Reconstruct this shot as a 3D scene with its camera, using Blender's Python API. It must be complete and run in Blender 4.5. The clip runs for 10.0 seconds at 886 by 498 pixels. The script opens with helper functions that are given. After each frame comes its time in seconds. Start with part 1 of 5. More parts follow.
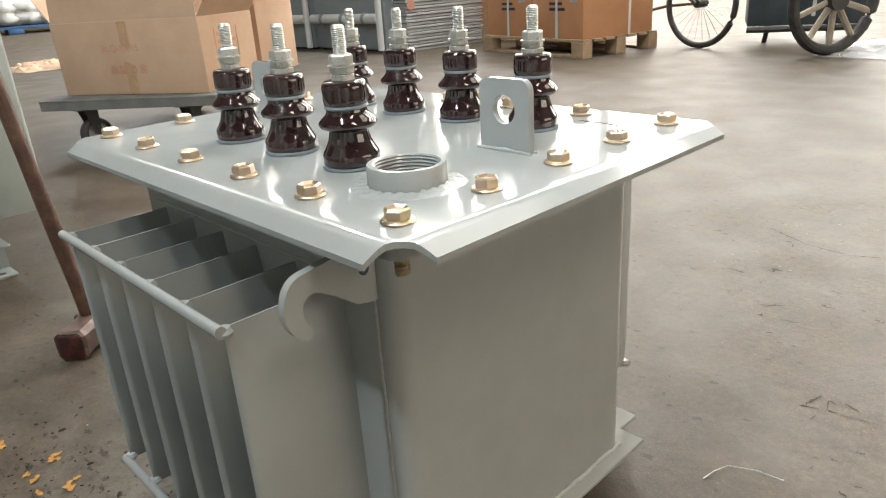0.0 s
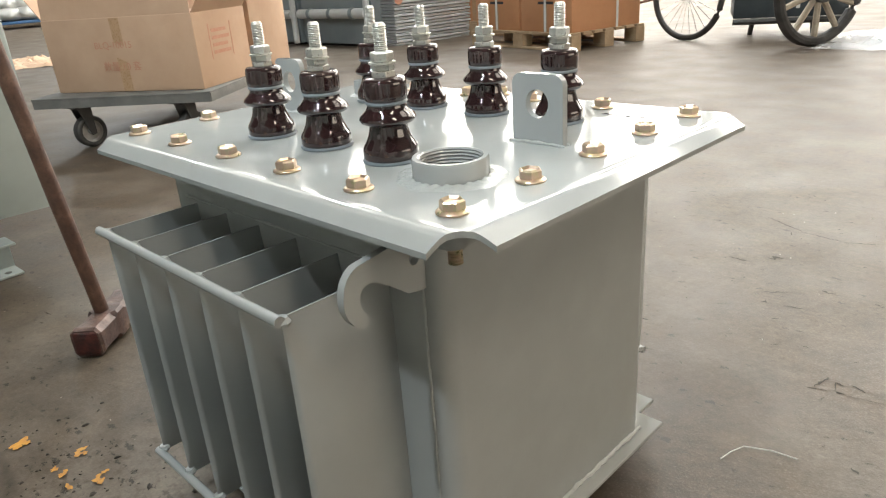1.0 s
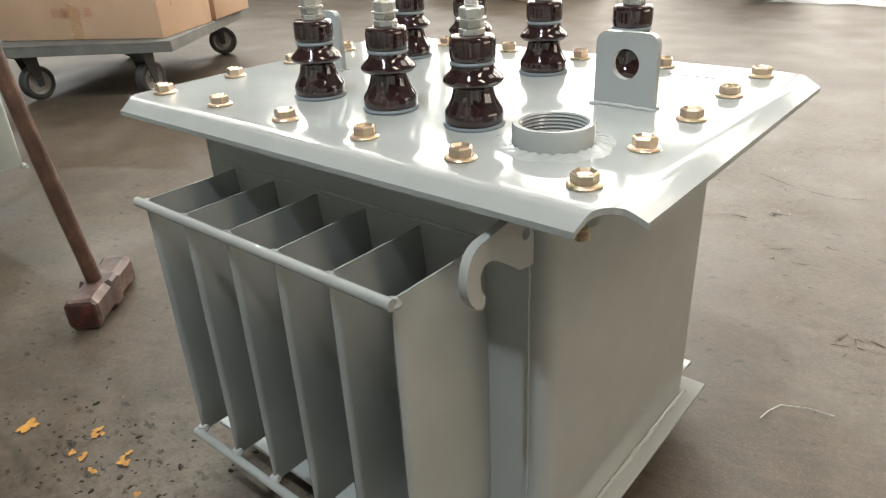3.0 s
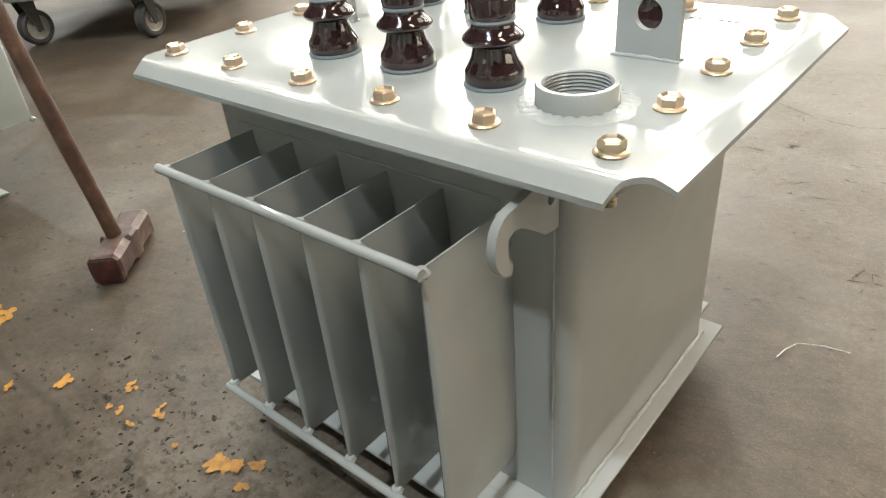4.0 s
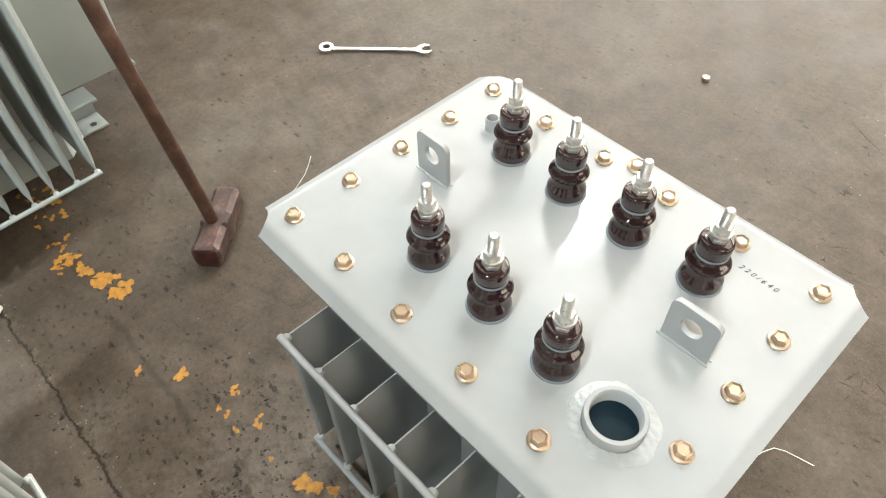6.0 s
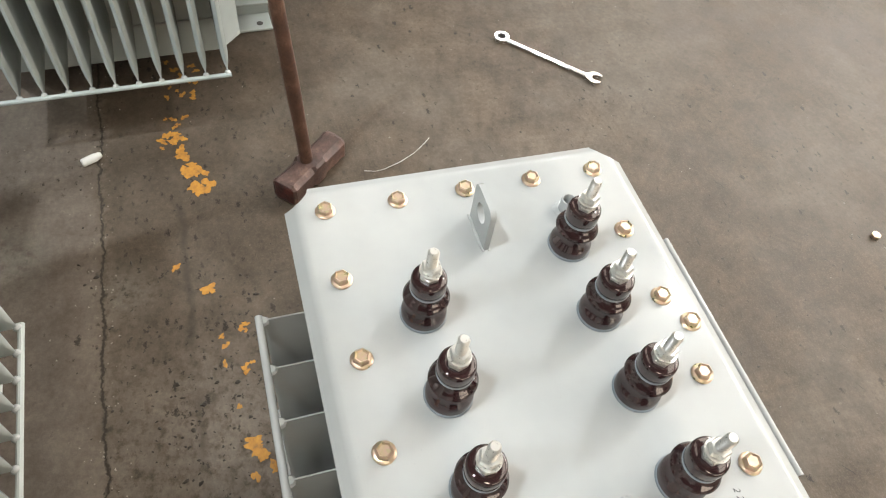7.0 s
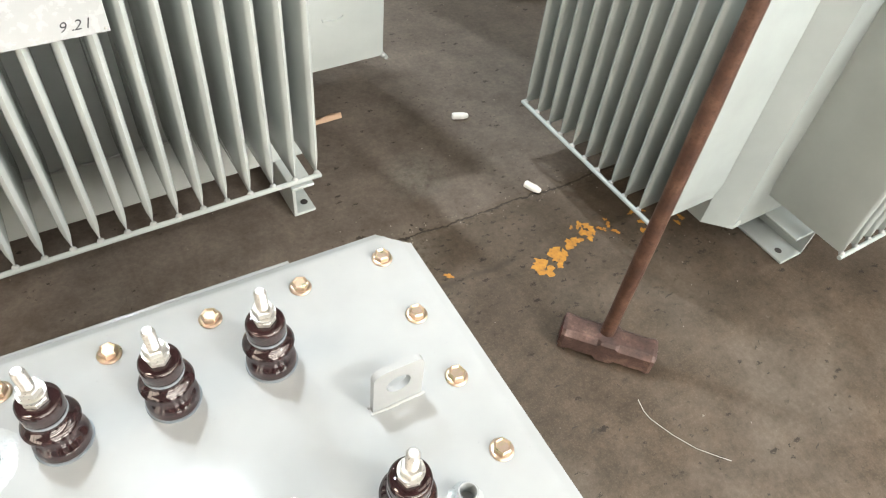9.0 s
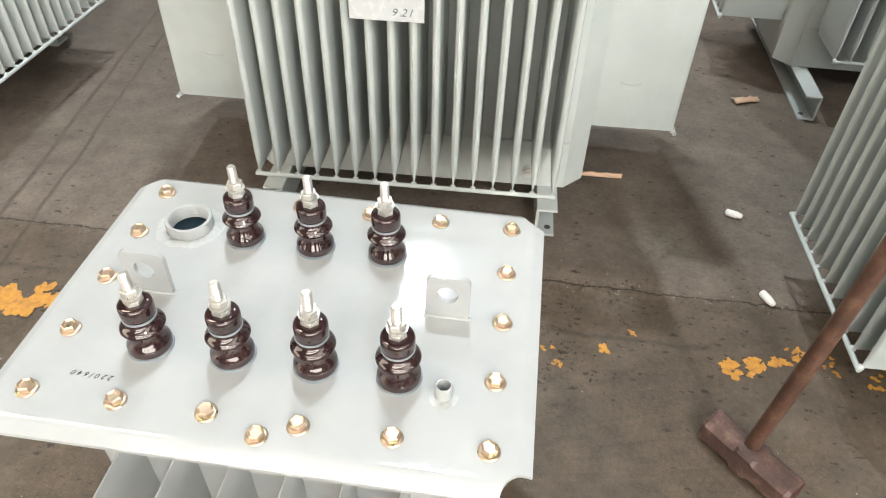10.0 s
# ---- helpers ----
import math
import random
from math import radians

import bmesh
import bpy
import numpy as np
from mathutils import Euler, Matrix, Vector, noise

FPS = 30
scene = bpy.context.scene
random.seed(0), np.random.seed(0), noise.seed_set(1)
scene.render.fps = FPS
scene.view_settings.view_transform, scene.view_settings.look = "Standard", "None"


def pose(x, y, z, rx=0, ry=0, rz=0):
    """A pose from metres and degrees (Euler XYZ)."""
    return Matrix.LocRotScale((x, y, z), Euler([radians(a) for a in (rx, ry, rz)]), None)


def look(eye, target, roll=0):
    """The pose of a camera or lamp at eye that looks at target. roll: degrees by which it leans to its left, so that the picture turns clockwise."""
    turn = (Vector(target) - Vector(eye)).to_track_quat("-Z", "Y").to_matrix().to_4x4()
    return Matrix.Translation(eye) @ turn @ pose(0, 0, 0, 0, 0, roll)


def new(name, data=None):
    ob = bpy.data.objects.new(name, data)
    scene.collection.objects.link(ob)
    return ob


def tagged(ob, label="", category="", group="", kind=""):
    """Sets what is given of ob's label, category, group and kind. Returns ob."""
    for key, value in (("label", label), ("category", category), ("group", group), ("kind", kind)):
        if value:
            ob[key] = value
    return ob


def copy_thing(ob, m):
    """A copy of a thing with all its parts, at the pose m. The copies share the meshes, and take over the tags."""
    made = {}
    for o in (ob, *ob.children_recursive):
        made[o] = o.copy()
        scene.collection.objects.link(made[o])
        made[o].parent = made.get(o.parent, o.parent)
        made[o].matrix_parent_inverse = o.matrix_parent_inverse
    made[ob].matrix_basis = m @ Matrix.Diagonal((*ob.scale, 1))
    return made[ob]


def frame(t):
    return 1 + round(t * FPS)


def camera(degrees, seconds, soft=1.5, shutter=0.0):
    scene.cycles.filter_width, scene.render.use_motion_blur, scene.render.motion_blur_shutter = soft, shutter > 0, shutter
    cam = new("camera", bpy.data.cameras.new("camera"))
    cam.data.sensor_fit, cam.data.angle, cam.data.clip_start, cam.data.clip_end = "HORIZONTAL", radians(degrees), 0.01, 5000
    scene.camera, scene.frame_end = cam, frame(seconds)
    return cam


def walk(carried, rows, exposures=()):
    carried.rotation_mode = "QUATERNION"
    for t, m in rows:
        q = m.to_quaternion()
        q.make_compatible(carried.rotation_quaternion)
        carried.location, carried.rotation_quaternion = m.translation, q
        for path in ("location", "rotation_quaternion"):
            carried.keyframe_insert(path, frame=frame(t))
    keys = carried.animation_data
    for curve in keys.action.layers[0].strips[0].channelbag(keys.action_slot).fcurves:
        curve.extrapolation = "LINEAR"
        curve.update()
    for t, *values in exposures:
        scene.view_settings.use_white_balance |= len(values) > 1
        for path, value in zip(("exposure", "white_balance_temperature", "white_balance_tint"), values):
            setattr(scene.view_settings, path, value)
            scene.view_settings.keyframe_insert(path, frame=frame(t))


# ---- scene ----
cam = camera(65.1, 10.0, soft=1.15)
PATH = [
    (0, (0.644, -0.497, 0.643), (-0.71, 0.777, -0.093), -3.8),
    (0.5, (0.637, -0.525, 0.648), (-0.702, 0.761, -0.094), -3.9),
    (1, (0.623, -0.548, 0.651), (-0.698, 0.751, -0.103), -4.1),
    (1.5, (0.598, -0.567, 0.652), (-0.64, 0.802, -0.119), -3.0),
    (2, (0.568, -0.584, 0.654), (-0.638, 0.798, -0.142), -2.8),
    (2.5, (0.529, -0.596, 0.653), (-0.648, 0.765, -0.22), -2.9),
    (3, (0.496, -0.606, 0.66), (-0.673, 0.752, -0.227), -2.9),
    (3.2, (0.488, -0.611, 0.661), (-0.669, 0.733, -0.264), -2.9),
    (4.3, (0.471, -0.596, 0.706), (-0.665, 0.647, -0.372), -5.7),
    (4.5, (0.459, -0.572, 0.721), (-0.689, 0.659, -0.36), -6.0),
    (5, (0.421, -0.519, 0.826), (-0.738, 0.533, -0.419), -5.2),
    (5.5, (0.39, -0.48, 1.006), (-0.647, 0.44, -0.436), -2.7),
    (6, (0.327, -0.471, 1.17), (-0.614, 0.385, -0.373), -1.3),
    (6.2, (0.323, -0.458, 1.197), (-0.63, 0.397, -0.339), -0.0),
    (7.3, (0.247, -0.177, 1.194), (-0.824, 0.101, -0.472), 11.5),
    (7.5, (0.202, -0.109, 1.191), (-0.872, 0.013, -0.492), 9.7),
    (8, (0.156, 0.091, 1.184), (-1.004, -0.312, -0.395), 5.8),
    (8.3, (0.144, 0.221, 1.185), (-0.889, -0.494, -0.371), 5.4),
    (8.5, (0.121, 0.273, 1.18), (-0.741, -0.653, -0.369), 1.0),
    (8.7, (0.086, 0.295, 1.164), (-0.68, -0.713, -0.384), 0.1),
    (9, (-0.011, 0.323, 1.154), (-0.769, -0.775, -0.337), 7.5),
    (9.2, (-0.064, 0.353, 1.16), (-0.638, -0.858, -0.324), 6.7),
    (9.5, (-0.149, 0.435, 1.159), (-0.359, -1.012, -0.205), 0.6),
    (9.7, (-0.205, 0.504, 1.164), (-0.267, -0.996, -0.157), 2.3),
    (9.8, (-0.238, 0.551, 1.17), (-0.218, -0.923, -0.182), 4.1),
    (9.9, (-0.259, 0.589, 1.17), (-0.148, -0.876, -0.188), 2.8),
    (10, (-0.266, 0.623, 1.165), (-0.093, -0.853, -0.174), 1.9),
]
EXPOSURES = [(0.0, 0.40, 6600, 9), (2.0, 0.38, 6600, 9), (3.0, 0.38, 6700, 9), (4.5, 0.61, 6800, 8), (5.5, 0.63, 6800, 9), (6.2, 0.51, 6700, 11), (7.5, 0.43, 6750, 12), (8.0, 0.77, 6650, 12), (8.6, 0.73, 6650, 12), (9.5, 0.64, 6650, 12), (10.0, 0.58, 6650, 12)]
walk(cam, [(t, look(eye, target, roll)) for t, eye, target, roll in PATH], EXPOSURES)

# ---- world and light ----
world = bpy.data.worlds.new("hall_world")
world.use_nodes = True
scene.world = world
world.node_tree.nodes["Background"].inputs[0].default_value = (0.80, 0.88, 1.0, 1)
world.node_tree.nodes["Background"].inputs[1].default_value = 0.05
SKYLIGHT = 4.3      # glow of the translucent roof sheets
FILL_GLOW = 2.3     # glow of the added fill sheets
WINDOW = 4.8        # glow of the great north windows
LAMP = 1200.0         # glow of the lamp lenses
ROOF_Z = 7.5


# ---- materials ----
def nodes_of(name):
    m = bpy.data.materials.new(name)
    m.use_nodes = True
    nt = m.node_tree
    return m, nt, nt.nodes["Principled BSDF"], nt.nodes.new, nt.links.new


def ramp(nt, fac, stops):
    r = nt.nodes.new("ShaderNodeValToRGB")
    while len(r.color_ramp.elements) < len(stops):
        r.color_ramp.elements.new(0.5)
    for e, (p, c) in zip(r.color_ramp.elements, stops):
        e.position = p
        e.color = (*c, 1) if len(c) == 3 else c
    nt.links.new(fac, r.inputs[0])
    return r.outputs[0]


def noise_tex(nt, scale, detail=6, rough=0.55, coord=None, stretch=None):
    n = nt.nodes.new("ShaderNodeTexNoise")
    n.inputs["Scale"].default_value, n.inputs["Detail"].default_value, n.inputs["Roughness"].default_value = scale, detail, rough
    if coord is not None:
        if stretch:
            mp = nt.nodes.new("ShaderNodeMapping")
            mp.inputs["Scale"].default_value = stretch
            nt.links.new(coord, mp.inputs[0])
            coord = mp.outputs[0]
        nt.links.new(coord, n.inputs[0])
    return n.outputs[0]


def coords(nt, space="Object"):
    return nt.nodes.new("ShaderNodeTexCoord").outputs[space]


def mixc(nt, fac, a, b, mode="MIX"):
    m = nt.nodes.new("ShaderNodeMix")
    m.data_type, m.blend_type = "RGBA", mode
    for v, s in ((fac, m.inputs[0]), (a, m.inputs[6]), (b, m.inputs[7])):
        if hasattr(v, "links"):
            nt.links.new(v, s)
        else:
            s.default_value = v if isinstance(v, float) else (*v, 1)
    return m.outputs[2]


def bump(nt, p, height, strength, dist=0.001):
    b = nt.nodes.new("ShaderNodeBump")
    b.inputs["Strength"].default_value, b.inputs["Distance"].default_value = strength, dist
    nt.links.new(height, b.inputs["Height"])
    nt.links.new(b.outputs[0], p.inputs["Normal"])
    return b


def simple(name, a, b, scale, rough, metal=0.0, fine=0.0, fine_scale=600.0, rough_var=0.1, spec=0.5, coat=0.0):
    """Two colours in slow patches with a fine grain, and gloss that varies with them."""
    m, nt, p, nn, ln = nodes_of(name)
    co = coords(nt)
    slow, quick = noise_tex(nt, scale, 5, 0.6, co), noise_tex(nt, scale * 7, 4, 0.6, co)
    col = ramp(nt, slow, [(0.36, a), (0.64, b)])
    col = mixc(nt, 0.25, col, ramp(nt, quick, [(0.3, a), (0.7, b)]))
    ln(col, p.inputs["Base Color"])
    lo, hi = max(0.02, rough - rough_var), min(1.0, rough + rough_var)
    ln(ramp(nt, quick, [(0.3, (lo,) * 3), (0.7, (hi,) * 3)]), p.inputs["Roughness"])
    p.inputs["Metallic"].default_value = metal
    p.inputs["Specular IOR Level"].default_value = spec
    p.inputs["Coat Weight"].default_value = coat
    p.inputs["Coat Roughness"].default_value = 0.05
    if fine:
        bump(nt, p, noise_tex(nt, fine_scale, 3, 0.6, co), fine)
    return m


def enamel(name, base, rough=0.10):
    """Sprayed gloss enamel with a slight orange peel and faint drifts of tone."""
    m, nt, p, nn, ln = nodes_of(name)
    co = coords(nt)
    drift = noise_tex(nt, 6, 4, 0.6, co)
    speck = noise_tex(nt, 160, 3, 0.6, co)
    dark = tuple(c * 0.90 for c in base)
    col = ramp(nt, drift, [(0.35, dark), (0.65, base)])
    col = mixc(nt, ramp(nt, speck, [(0.70, (0, 0, 0)), (0.78, (0.35, 0.35, 0.35))]), col, tuple(c * 0.75 for c in base))
    ln(col, p.inputs["Base Color"])
    ln(ramp(nt, drift, [(0.3, (rough - 0.03,) * 3), (0.7, (rough + 0.06,) * 3)]), p.inputs["Roughness"])
    p.inputs["Specular IOR Level"].default_value = 0.44
    add = nn("ShaderNodeMath")
    add.operation = "MULTIPLY_ADD"
    ln(noise_tex(nt, 130, 2, 0.5, co), add.inputs[0])
    add.inputs[1].default_value = 0.35
    ln(noise_tex(nt, 14, 3, 0.5, co), add.inputs[2])
    bump(nt, p, add.outputs[0], 0.03, 0.002)
    return m


PAINT = enamel("light_grey_enamel", (0.378, 0.391, 0.384), 0.075)
PAINT_OLD = enamel("pale_green_grey_enamel", (0.425, 0.462, 0.445), 0.16)
PAINT_TEAL = enamel("grey_green_enamel", (0.385, 0.432, 0.422), 0.22)
PORCELAIN = simple("brown_glazed_porcelain", (0.019, 0.009, 0.0095), (0.032, 0.0140, 0.0140), 30, 0.04, rough_var=0.03, spec=0.95, fine=0.06, fine_scale=70)
RUBBER = simple("blue_grey_rubber", (0.16, 0.19, 0.21), (0.22, 0.25, 0.27), 60, 0.55, fine=0.1)
ZINC = simple("white_zinc_steel", (0.50, 0.49, 0.455), (0.62, 0.61, 0.57), 60, 0.34, 0.7, fine=0.04)
WELD = simple("painted_weld_bead", (0.37, 0.385, 0.375), (0.42, 0.435, 0.425), 90, 0.10, fine=0.9, fine_scale=180)
CHROME = simple("satin_chrome_steel", (0.62, 0.62, 0.60), (0.78, 0.78, 0.76), 40, 0.22, 1.0, fine=0.05)
INK = simple("black_marker_ink", (0.02, 0.02, 0.025), (0.03, 0.03, 0.035), 50, 0.4)
CARD = simple("brown_cardboard", (0.47, 0.31, 0.205), (0.55, 0.375, 0.255), 4, 0.8, fine=0.15, fine_scale=200)
CARD_SIDE = simple("orange_brown_cardboard", (0.52, 0.25, 0.12), (0.60, 0.31, 0.16), 4, 0.8, fine=0.15, fine_scale=200)
TAPE = simple("tan_packing_tape", (0.42, 0.265, 0.15), (0.48, 0.31, 0.18), 20, 0.3)
RED_PRINT = simple("faded_red_print", (0.46, 0.19, 0.12), (0.52, 0.30, 0.20), 60, 0.7)
CART_IRON = simple("dull_grey_iron", (0.13, 0.13, 0.125), (0.22, 0.215, 0.20), 9, 0.55, 0.3, fine=0.3)
TYRE = simple("worn_black_rubber", (0.025, 0.024, 0.023), (0.06, 0.056, 0.052), 14, 0.7, fine=0.3)
HUB = simple("grey_cast_hub", (0.28, 0.27, 0.25), (0.40, 0.38, 0.35), 20, 0.5, 0.3, fine=0.3)
PALLET = simple("pale_pallet_wood", (0.36, 0.25, 0.15), (0.50, 0.37, 0.24), 12, 0.8, fine=0.4, fine_scale=120)
BLUE_PLASTIC = simple("blue_pallet_plastic", (0.03, 0.10, 0.24), (0.05, 0.14, 0.30), 8, 0.5)
SACK = simple("white_woven_sack", (0.62, 0.62, 0.60), (0.74, 0.74, 0.72), 8, 0.7, fine=0.4, fine_scale=90)
STEEL_BLUE = simple("blue_grey_cabinet_paint", (0.25, 0.29, 0.30), (0.31, 0.35, 0.36), 3, 0.4)
WHITE_PAINT = simple("white_pipe_paint", (0.66, 0.67, 0.66), (0.74, 0.75, 0.74), 10, 0.35)
SLAT_GREY = simple("grey_slat_paint", (0.38, 0.40, 0.40), (0.46, 0.48, 0.48), 6, 0.45)
DARK_IRON = simple("dark_painted_iron", (0.035, 0.035, 0.035), (0.07, 0.065, 0.06), 12, 0.5, 0.2, fine=0.2)
SPOKE_WOOD = simple("weathered_spoke_wood", (0.30, 0.25, 0.19), (0.42, 0.36, 0.28), 18, 0.8, fine=0.4)
PELLET = simple("white_wax_cap", (0.70, 0.70, 0.67), (0.78, 0.78, 0.75), 30, 0.5)
PLACARD = simple("white_placard_board", (0.43, 0.45, 0.45), (0.48, 0.50, 0.50), 9, 0.25)
WALL = simple("grey_hall_wall", (0.20, 0.197, 0.19), (0.27, 0.266, 0.258), 0.6, 0.85)
ROOF = simple("grey_roof_sheet", (0.19, 0.19, 0.19), (0.25, 0.25, 0.25), 0.5, 0.6)
BEAM = simple("grey_roof_steel", (0.25, 0.26, 0.27), (0.32, 0.33, 0.34), 2, 0.6)


def yellow_zinc():
    m, nt, p, nn, ln = nodes_of("yellow_zinc_passivate")
    co = coords(nt)
    rnd = nn("ShaderNodeObjectInfo").outputs["Random"]
    off = nn("ShaderNodeVectorMath")
    off.operation = "MULTIPLY_ADD"
    comb = nn("ShaderNodeCombineXYZ")
    for k in range(3):
        ln(rnd, comb.inputs[k])
    ln(comb.outputs[0], off.inputs[0])
    off.inputs[1].default_value = (7, 11, 5)
    ln(co, off.inputs[2])
    n = noise_tex(nt, 90, 3, 0.5, off.outputs[0])
    col = ramp(nt, n, [(0.30, (0.47, 0.45, 0.27)), (0.43, (0.56, 0.45, 0.31)), (0.56, (0.585, 0.43, 0.34)), (0.70, (0.51, 0.46, 0.29))])
    ln(col, p.inputs["Base Color"])
    p.inputs["Metallic"].default_value = 0.86
    ln(ramp(nt, n, [(0.3, (0.26,) * 3), (0.7, (0.42,) * 3)]), p.inputs["Roughness"])
    bump(nt, p, noise_tex(nt, 400, 3, 0.6, co), 0.15)
    return m


YELLOW_ZINC = yellow_zinc()


def rust(name, a, b, c, rough):
    m, nt, p, nn, ln = nodes_of(name)
    co = coords(nt)
    n1, n2 = noise_tex(nt, 22, 8, 0.65, co), noise_tex(nt, 160, 5, 0.7, co)
    col = ramp(nt, n1, [(0.35, a), (0.52, b), (0.68, c)])
    col = mixc(nt, ramp(nt, n2, [(0.5, (0, 0, 0)), (0.75, (0.7, 0.7, 0.7))]), col, tuple(v * 0.45 for v in a))
    ln(col, p.inputs["Base Color"])
    p.inputs["Roughness"].default_value = rough
    p.inputs["Metallic"].default_value = 0.15
    add = nn("ShaderNodeMath")
    ln(n1, add.inputs[0])
    ln(n2, add.inputs[1])
    bump(nt, p, add.outputs[0], 0.5, 0.0015)
    return m


RUST_HEAD = rust("rusted_hammer_steel", (0.055, 0.033, 0.028), (0.098, 0.056, 0.046), (0.20, 0.125, 0.095), 0.5)
RUST_PIPE = rust("rusted_pipe", (0.060, 0.030, 0.021), (0.092, 0.045, 0.029), (0.145, 0.080, 0.052), 0.45)
RUST_RED = rust("red_painted_worn_steel", (0.020, 0.014, 0.013), (0.068, 0.020, 0.017), (0.125, 0.032, 0.024), 0.5)


def floor_mat():
    """Old factory concrete: browner, oil-darkened slab beyond the joint, scuffs, pits, fine cracks."""
    m, nt, p, nn, ln = nodes_of("worn_factory_concrete")
    co = coords(nt)
    n_big, n_mid = noise_tex(nt, 0.9, 6, 0.6, co), noise_tex(nt, 5.5, 8, 0.65, co)
    n_fine, n_grit = noise_tex(nt, 45, 6, 0.7, co), noise_tex(nt, 260, 3, 0.6, co)
    base = ramp(nt, n_big, [(0.34, (0.074, 0.056, 0.040)), (0.50, (0.096, 0.074, 0.054)), (0.66, (0.118, 0.094, 0.071))])
    base = mixc(nt, ramp(nt, n_mid, [(0.38, (0.85, 0.85, 0.85)), (0.60, (0, 0, 0))]), base, (0.074, 0.056, 0.040))
    base = mixc(nt, ramp(nt, n_fine, [(0.34, (0.7, 0.7, 0.7)), (0.50, (0, 0, 0))]), base, (0.060, 0.046, 0.033))
    base = mixc(nt, ramp(nt, n_grit, [(0.52, (0, 0, 0)), (0.68, (0.6, 0.6, 0.6))]), base, (0.135, 0.114, 0.092))
    blot = noise_tex(nt, 2.3, 7, 0.62, co)
    base = mixc(nt, ramp(nt, blot, [(0.46, (0, 0, 0)), (0.62, (0.75, 0.75, 0.75))]), base, (0.122, 0.104, 0.085))
    stain = noise_tex(nt, 3.7, 6, 0.7, co)
    base = mixc(nt, ramp(nt, stain, [(0.30, (0.6, 0.6, 0.6)), (0.46, (0, 0, 0))]), base, (0.056, 0.042, 0.031))
    # the floor gets darker towards -y, across a wandering border
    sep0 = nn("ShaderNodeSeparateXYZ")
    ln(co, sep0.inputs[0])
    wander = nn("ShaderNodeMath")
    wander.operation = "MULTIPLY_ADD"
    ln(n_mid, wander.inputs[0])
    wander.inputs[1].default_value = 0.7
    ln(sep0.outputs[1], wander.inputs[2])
    darker_side = nn("ShaderNodeMapRange")
    darker_side.inputs["From Min"].default_value, darker_side.inputs["From Max"].default_value = 0.42, -0.02
    darker_side.inputs["To Min"].default_value, darker_side.inputs["To Max"].default_value = 0.0, 0.45
    ln(wander.outputs[0], darker_side.inputs[0])
    base = mixc(nt, darker_side.outputs[0], base, (0.072, 0.061, 0.050))
    # slab beyond the joint is older and browner
    sep = nn("ShaderNodeSeparateXYZ")
    ln(co, sep.inputs[0])
    wob = nn("ShaderNodeMath")
    wob.operation = "MULTIPLY_ADD"
    ln(noise_tex(nt, 7, 5, 0.7, co), wob.inputs[0])
    wob.inputs[1].default_value = 0.05
    ln(sep.outputs[1], wob.inputs[2])

    def band(src, at, width, soft):
        sub = nn("ShaderNodeMath")
        sub.operation = "SUBTRACT"
        ln(src, sub.inputs[0])
        sub.inputs[1].default_value = at
        ab = nn("ShaderNodeMath")
        ab.operation = "ABSOLUTE"
        ln(sub.outputs[0], ab.inputs[0])
        mr = nn("ShaderNodeMapRange")
        mr.inputs["From Min"].default_value, mr.inputs["From Max"].default_value = width, width + soft
        mr.inputs["To Min"].default_value, mr.inputs["To Max"].default_value = 1, 0
        ln(ab.outputs[0], mr.inputs[0])
        return mr.outputs[0]

    old = nn("ShaderNodeMapRange")
    old.inputs["From Min"].default_value, old.inputs["From Max"].default_value = -0.56, -0.58
    ln(wob.outputs[0], old.inputs[0])
    base = mixc(nt, old.outputs[0], base, mixc(nt, n_mid, (0.105, 0.088, 0.075), (0.162, 0.137, 0.116)))
    # edges of chips and pits are ragged
    dis = nn("ShaderNodeVectorMath")
    dis.operation = "MULTIPLY_ADD"
    nz = nt.nodes.new("ShaderNodeTexNoise")
    nz.inputs["Scale"].default_value = 150
    nz.inputs["Detail"].default_value = 4
    nz.inputs["Roughness"].default_value = 0.8
    ln(co, nz.inputs[0])
    ln(nz.outputs[1], dis.inputs[0])
    dis.inputs[1].default_value = (0.026, 0.026, 0.0)
    ln(co, dis.inputs[2])

    def chips(scale, size, share, turn, longer, gate_scale, gate):
        """Sparse ragged spots, longer along one way; share is the part of the cells that hold one."""
        mp = nn("ShaderNodeMapping")
        mp.inputs["Rotation"].default_value = (0, 0, radians(turn))
        mp.inputs["Scale"].default_value = (1.0 / longer, 1.0, 0.0)
        ln(dis.outputs[0], mp.inputs[0])
        vo = nn("ShaderNodeTexVoronoi")
        vo.inputs["Scale"].default_value = scale
        ln(mp.outputs[0], vo.inputs[0])
        pick = nn("ShaderNodeSeparateXYZ")
        ln(vo.outputs["Color"], pick.inputs[0])
        a_, b_ = nn("ShaderNodeMath"), nn("ShaderNodeMath")
        a_.operation = b_.operation = "MULTIPLY"
        vary = nn("ShaderNodeMath")
        vary.operation = "MULTIPLY_ADD"
        ln(pick.outputs[1], vary.inputs[0])
        vary.inputs[1].default_value = size * 0.8
        ln(vo.outputs["Distance"], vary.inputs[2])
        ln(ramp(nt, vary.outputs[0], [(size * 0.88, (1, 1, 1)), (size * 1.08, (0, 0, 0))]), a_.inputs[0])
        ln(ramp(nt, pick.outputs[0], [(share - 0.02, (1, 1, 1)), (share, (0, 0, 0))]), a_.inputs[1])
        ln(a_.outputs[0], b_.inputs[0])
